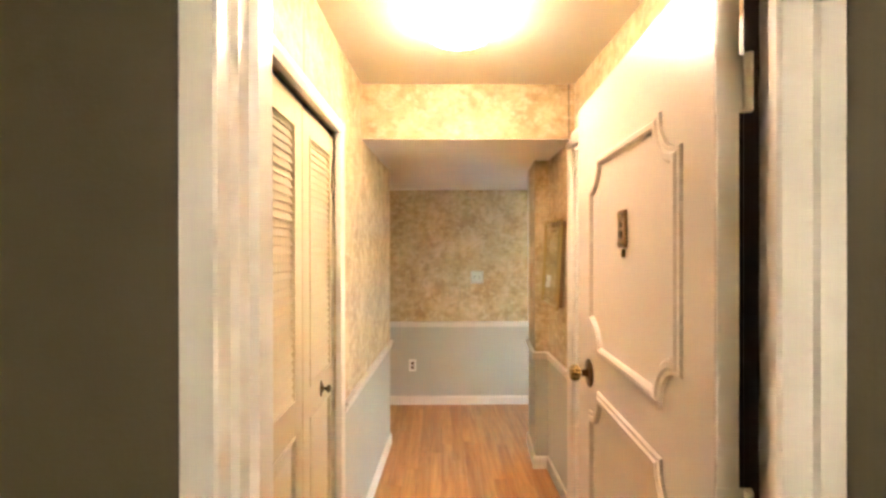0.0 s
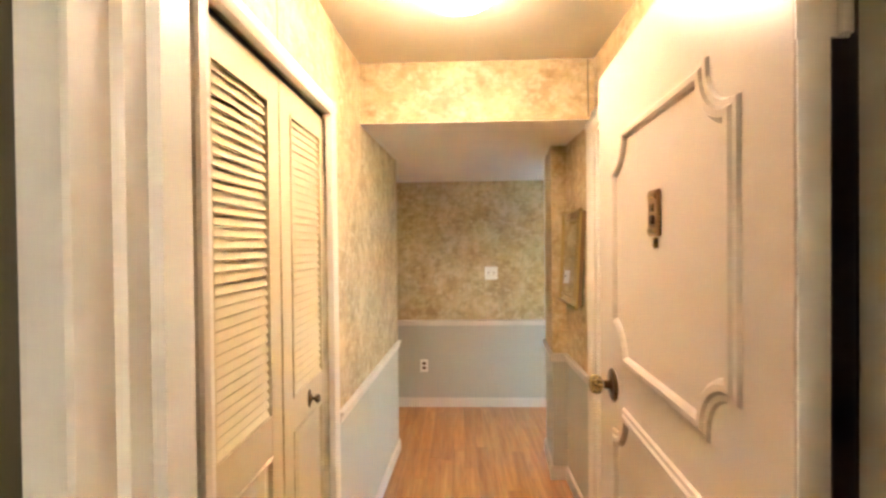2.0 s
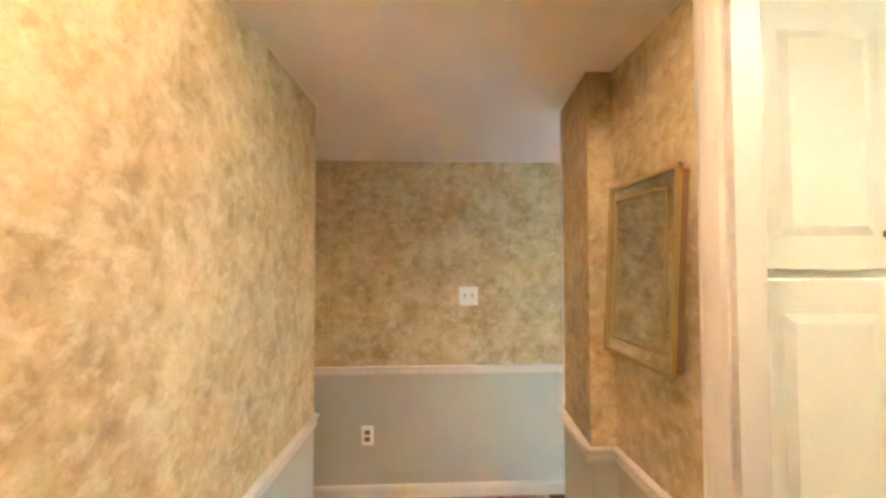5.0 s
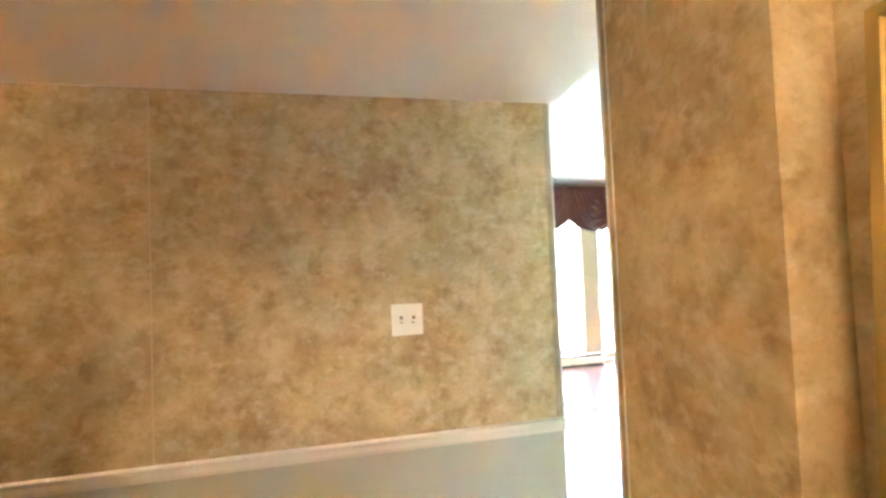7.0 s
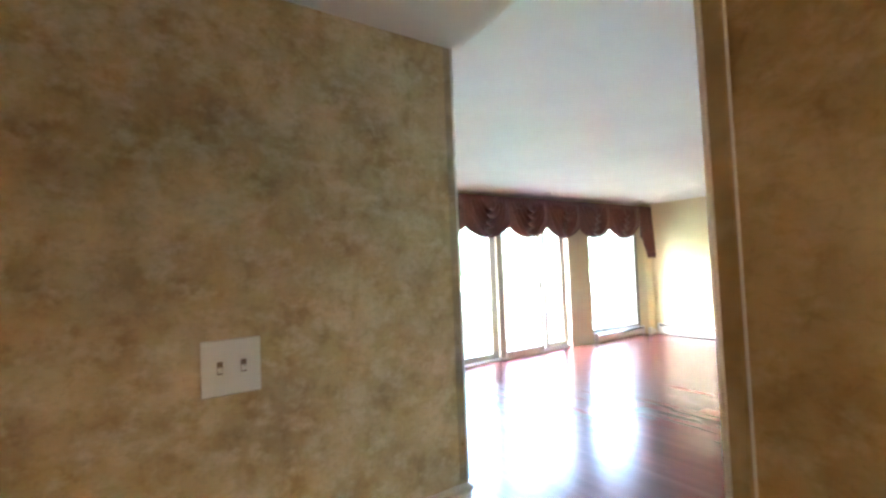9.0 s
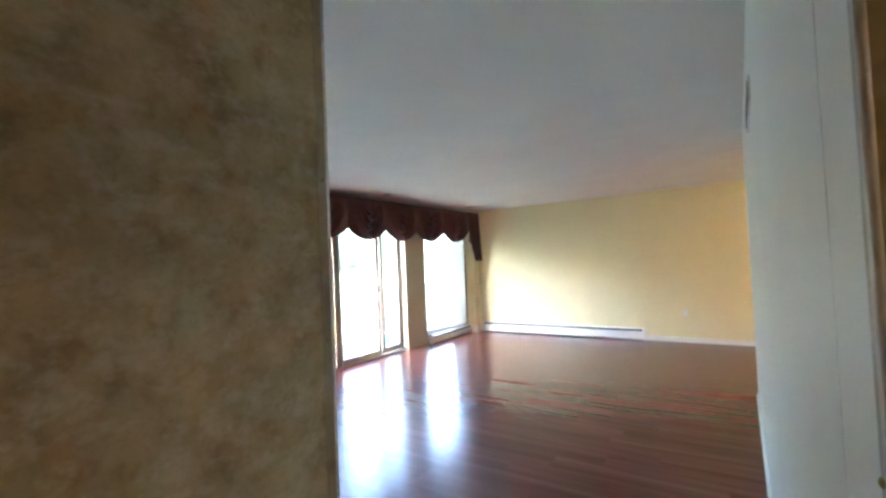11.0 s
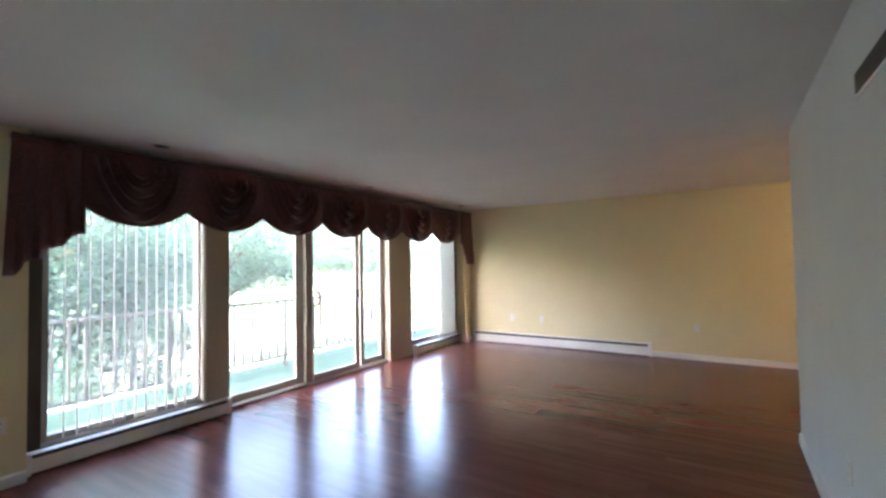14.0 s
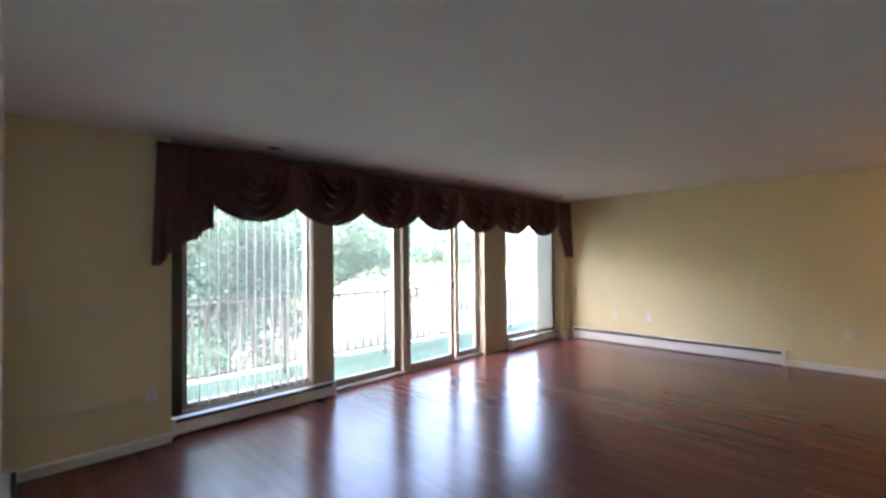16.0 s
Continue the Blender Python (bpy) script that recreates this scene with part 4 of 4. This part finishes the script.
part("frame", boxes((-0.31, 0, -0.055, 0.31, 0.008, -0.040), (-0.31, 0, 0.040, 0.31, 0.008, 0.055), (-0.31, 0, -0.04, -0.295, 0.008, 0.04), (0.295, 0, -0.04, 0.31, 0.008, 0.04)), M["pale"], vent)
part("backing", boxes((-0.295, 0.0005, -0.04, 0.295, 0.002, 0.04)), M["dark"], vent)
for i in range(6):
    part("slat", boxes((-0.295, -0.001, -0.0012, 0.295, 0.009, 0.0012)), M["grille"], vent, "", False, pose(0, 0.003, -0.033 + 0.0132 * i, 35))
wall_plate(pose(RX, 7.20, 0.455, 0, 0, -90), 0.070, 0.115, "duplex", "white outlet on the yellow wall", group="yellow wall outlets")
wall_plate(pose(RX, 6.66, 0.46, 0, 0, -90), 0.070, 0.115, "blank", "white blank plate on the yellow wall", group="yellow wall outlets")
wall_plate(pose(RX, 4.36, 0.46, 0, 0, -90), 0.070, 0.115, "duplex", "white outlet on the yellow wall", group="yellow wall outlets")
wall_plate(pose(1.94, YW, 0.41), 0.075, 0.115, "duplex", "white outlet beside the window", group="yellow wall outlets")
wall_plate(pose(5.45, GREY - 0.10, 1.17, 0, 0, 90), 0.070, 0.115, "toggle1", "white switch plate at the wall end", "light switch")

wall_plate(pose(3.76, GREY, 0.47, 0, 0, 180), 0.070, 0.115, "duplex", "white outlet on the pale wall", group="pale wall outlets")

# lamp of the side space round the corner
al = thing("ceiling_lamp", pose(6.9, 2.3, LC), "lit flush dome lamp in the side space", "ceiling lamp")
part("base", turned([(0.305, 0.0), (0.310, -0.012), (0.300, -0.022), (0.05, -0.024)], 32), M["brass"], al, "", True)
part("dome", turned([(0.298, -0.020), (0.290, -0.040), (0.262, -0.074), (0.21, -0.104), (0.14, -0.124), (0.06, -0.134), (0.004, -0.136)], 32), M["lit2"], al, "glowing frosted dome", True)

cl = thing("ceiling_lamp", pose(0.5, -0.75, HC), "dim flush dome lamp of the outer corridor", "ceiling lamp")
part("base", turned([(0.165, 0.0), (0.168, -0.012), (0.160, -0.022), (0.05, -0.024)], 32), M["brass"], cl, "", True)
part("dome", turned([(0.158, -0.020), (0.156, -0.034), (0.142, -0.058), (0.115, -0.080), (0.075, -0.094), (0.030, -0.100), (0.004, -0.101)], 32), M["lit3"], cl, "glowing frosted dome", True)

kl = thing("ceiling_lamp", pose(1.65, 1.75, HC), "lit flush dome lamp in the kitchen", "ceiling lamp")
part("base", turned([(0.165, 0.0), (0.168, -0.012), (0.160, -0.022), (0.05, -0.024)], 32), M["white"], kl, "", True)
part("dome", turned([(0.158, -0.020), (0.156, -0.034), (0.142, -0.058), (0.115, -0.080), (0.075, -0.094), (0.030, -0.100), (0.004, -0.101)], 32), M["lit4"], kl, "glowing frosted dome", True)

# a thin cord along the wall beside the window
cord = thing("power_cable", pose(0, 0, 0), "thin yellowish cord sagging along the yellow wall", "cable")
bm = bmesh.new()
cp = [Vector((1.905 - 0.78 * k / 12, YW - 0.005, 0.40 + 0.022 * k / 12 - 0.03 * math.sin(math.pi * (k / 12) ** 0.8))) for k in range(13)]
for a, b in zip(cp, cp[1:]):
    bmesh.ops.create_cone(bm, cap_ends=True, segments=6, radius1=0.003, radius2=0.003, depth=(b - a).length + 0.002, matrix=Matrix.Translation((a + b) / 2) @ (b - a).to_track_quat("Z", "Y").to_matrix().to_4x4())
part("wire", bm, M["plate2"], cord, "", True)

# ---- outside ----
structure("ground", boxes((-400, WIN + 2.0, -3.2, 400, 700, -3.0)), M["grass"], "lawn below the balcony", "ground")
structure("road", boxes((-400, 24, -2.998, 400, 34, -2.98)), M["asphalt"], "pale asphalt street", "road")
structure("balcony_floor", boxes((0.4, WIN + 0.12, -0.20, 10.5, 9.92, -0.05)), M["green"], "green carpeted balcony floor", "floor")
structure("balcony_kerb", boxes((0.4, 9.86, -0.049, 10.5, 9.92, -0.015)), M["white"], "pale kerb at the balcony edge", "kerb")
# unseen facade; its added height and length keep sun off the balcony
structure("wall_facade_shade", boxes((-28, WIN + 0.122, -3, 0.4, WIN + 0.3, 2.6), (10.5, WIN + 0.122, -3, 30, WIN + 0.3, 2.6), (-28, WIN + 0.122, 2.6, 30, WIN + 0.3, 13)), M["pale"], "unseen outer wall, made tall and long to shade the balcony", "wall")
railing = thing("balcony_railing", pose(0, 9.60, -0.05), "pale grey painted metal balcony railing with upright bars", "railing")
part("top_rail", rounded(0.4, -0.024, 0.950, 10.5, 0.024, 0.990, 0.006), M["railing"], railing)
part("bottom_rail", rounded(0.4, -0.015, 0.14, 10.5, 0.015, 0.165, 0.004), M["railing"], railing)
BAL = boxes((-0.012, -0.012, 0.165, 0.012, 0.012, 0.955))
bal_mesh = bpy.data.meshes.new("baluster")
BAL.to_mesh(bal_mesh)
BAL.free()
bal_mesh.materials.append(M["railing"])
for i in range(73):
    x = 0.46 + i * 0.1365
    if i % 12 == 6:
        part("post", rounded(-0.02, -0.02, 0.0, 0.02, 0.02, 0.955, 0.003), M["railing"], railing, "", False, pose(x + 1.636 - 0.819, 0, 0))
    if i % 12 != 0:
        o = new("baluster", bal_mesh)
        o.parent, o.matrix_basis = railing, pose(x, 0, 0)


def tree(x, y, ground, height, spread, seed, leaves=9000, low=0.22, size=1.0):
    rnd = random.Random(seed)
    t = thing("tree", pose(x, y, ground), "leafy broad-crowned tree beyond the balcony", "tree", "trees")
    bm = bmesh.new()

    def limb(a, b, r0, r1):
        d = b - a
        m = Matrix.Translation((a + b) / 2) @ d.to_track_quat("Z", "Y").to_matrix().to_4x4()
        bmesh.ops.create_cone(bm, cap_ends=False, segments=8, radius1=r0, radius2=r1, depth=d.length, matrix=m)

    top = Vector((0, 0, height * 0.55))
    limb(Vector((0, 0, 0)), Vector((0.1, 0, height * 0.25)), 0.22, 0.17)
    limb(Vector((0.1, 0, height * 0.25)), top, 0.17, 0.09)
    tips = []
    for i in range(26):
        a = rnd.uniform(0, 2 * math.pi)
        s = Vector((0.08, 0, height * rnd.uniform(low, 0.55)))
        e = s + Vector((math.cos(a) * spread * rnd.uniform(0.45, 1.0), math.sin(a) * spread * rnd.uniform(0.45, 1.0), height * rnd.uniform(0.05, 0.42)))
        limb(s, e, 0.06, 0.015)
        tips.append((s, e))
    part("trunk", bm, M["bark"], t)
    verts, faces = [], []
    clumps = []
    for s, e in tips:
        for k in range(7):
            f = rnd.uniform(0.45, 1.08)
            clumps.append((s.lerp(e, f) + Vector((rnd.gauss(0, 0.35), rnd.gauss(0, 0.35), rnd.gauss(0, 0.3))), rnd.uniform(0.25, 0.6)))
    for i in range(leaves):
        c, r = rnd.choice(clumps)
        p = c + Vector((rnd.gauss(0, r), rnd.gauss(0, r), rnd.gauss(0, r * 0.6)))
        q = Euler((rnd.uniform(-0.9, 0.9), rnd.uniform(-0.9, 0.9), rnd.uniform(0, 6.3))).to_matrix()
        sz = rnd.uniform(0.06, 0.12) * size
        b = len(verts)
        for u, v in ((0, -1.3), (0.6, 0), (0, 1.3), (-0.6, 0)):
            verts.append(p + q @ Vector((u * sz, v * sz, 0)))
        faces.append((b, b + 1, b + 2, b + 3))
    me = bpy.data.meshes.new("crown")
    me.from_pydata(verts, [], faces)
    me.materials.append(M["leaf"])
    c = new("crown", me)
    c.parent = t
    return t


tree(3.4, 15.5, -3, 8.5, 3.6, 3, 60000, 0.04, 0.5)
tree(10.0, 20.5, -3, 9.0, 5.0, 5, 50000, 0.30, 0.62)
tree(-2.6, 16.5, -3, 9.0, 3.8, 7, 16000, 0.06)
tree(5.2, 17.0, -3, 7.8, 3.0, 13, 48000, 0.04, 0.52)
tree(25.0, 27.0, -3, 8.6, 4.6, 15, 16000, 0.42)
tree(24.0, 30.0, -3, 9.0, 5.5, 9, 16000, 0.34)
tree(36.0, 32.0, -3, 9.5, 6.0, 11, 16000, 0.34)

# ---- floor boards, last ----
def boards(parent, x0, x1, y0, y1, along, width, length, mat, z=-0.006, thick=0.006, gap=0.0007, r=0.0005):
    rnd = random.Random(11)
    cache = {}
    lo, hi = (x0, x1) if along == "x" else (y0, y1)
    a, b = (y0, y1) if along == "x" else (x0, x1)
    c = a
    while c < b - 1e-4:
        w = min(width, b - c)
        s = lo - rnd.uniform(0, length * 0.9)
        while s < hi - 1e-4:
            e = min(s + length * rnd.choice((0.75, 1.0, 1.0)), hi)
            s0 = max(s, lo)
            if e - s0 > 0.03:
                key = (round(e - s0, 3), round(w, 3))
                if key not in cache:
                    l, wd = (e - s0) / 2 - gap / 2, w / 2 - gap / 2
                    bm = bmesh.new()
                    sx, sy = (l, wd) if along == "x" else (wd, l)
                    lo_ = [bm.verts.new((u * sx, v * sy, 0)) for u, v in ((-1, -1), (1, -1), (1, 1), (-1, 1))]
                    md = [bm.verts.new((u * sx, v * sy, thick - r)) for u, v in ((-1, -1), (1, -1), (1, 1), (-1, 1))] if r else []
                    tp = [bm.verts.new((u * (sx - r), v * (sy - r), thick)) for u, v in ((-1, -1), (1, -1), (1, 1), (-1, 1))]
                    bm.faces.new(tp)
                    for p, q in ((lo_, md), (md, tp)) if r else ((lo_, tp),):
                        for i in range(4):
                            bm.faces.new((p[i], p[(i + 1) % 4], q[(i + 1) % 4], q[i]))
                    me = bpy.data.meshes.new("plank")
                    bm.to_mesh(me)
                    bm.free()
                    me.materials.append(mat)
                    cache[key] = me
                o = new("plank", cache[key])
                o.parent = parent
                cx, cy = ((s0 + e) / 2, c + w / 2) if along == "x" else (c + w / 2, (s0 + e) / 2)
                o.matrix_basis = pose(cx, cy, z)
            s = e
        c += width


fh, fl = bpy.data.objects["floor_hall"], bpy.data.objects["floor_living"]
boards(fh, -0.41, 1.0, 0.80, FAR, "y", 0.083, 1.1, M["oak"])
boards(fh, -2.3, -0.41, 3.52, FAR, "y", 0.083, 1.1, M["oak"])
boards(fl, 1.0, RX, GREY, WIN, "y", 0.193, 1.38, M["laminate"], r=0, gap=0.0001)
boards(fl, 5.45, RX, RY, GREY, "y", 0.193, 1.38, M["laminate"], r=0, gap=0.0001)
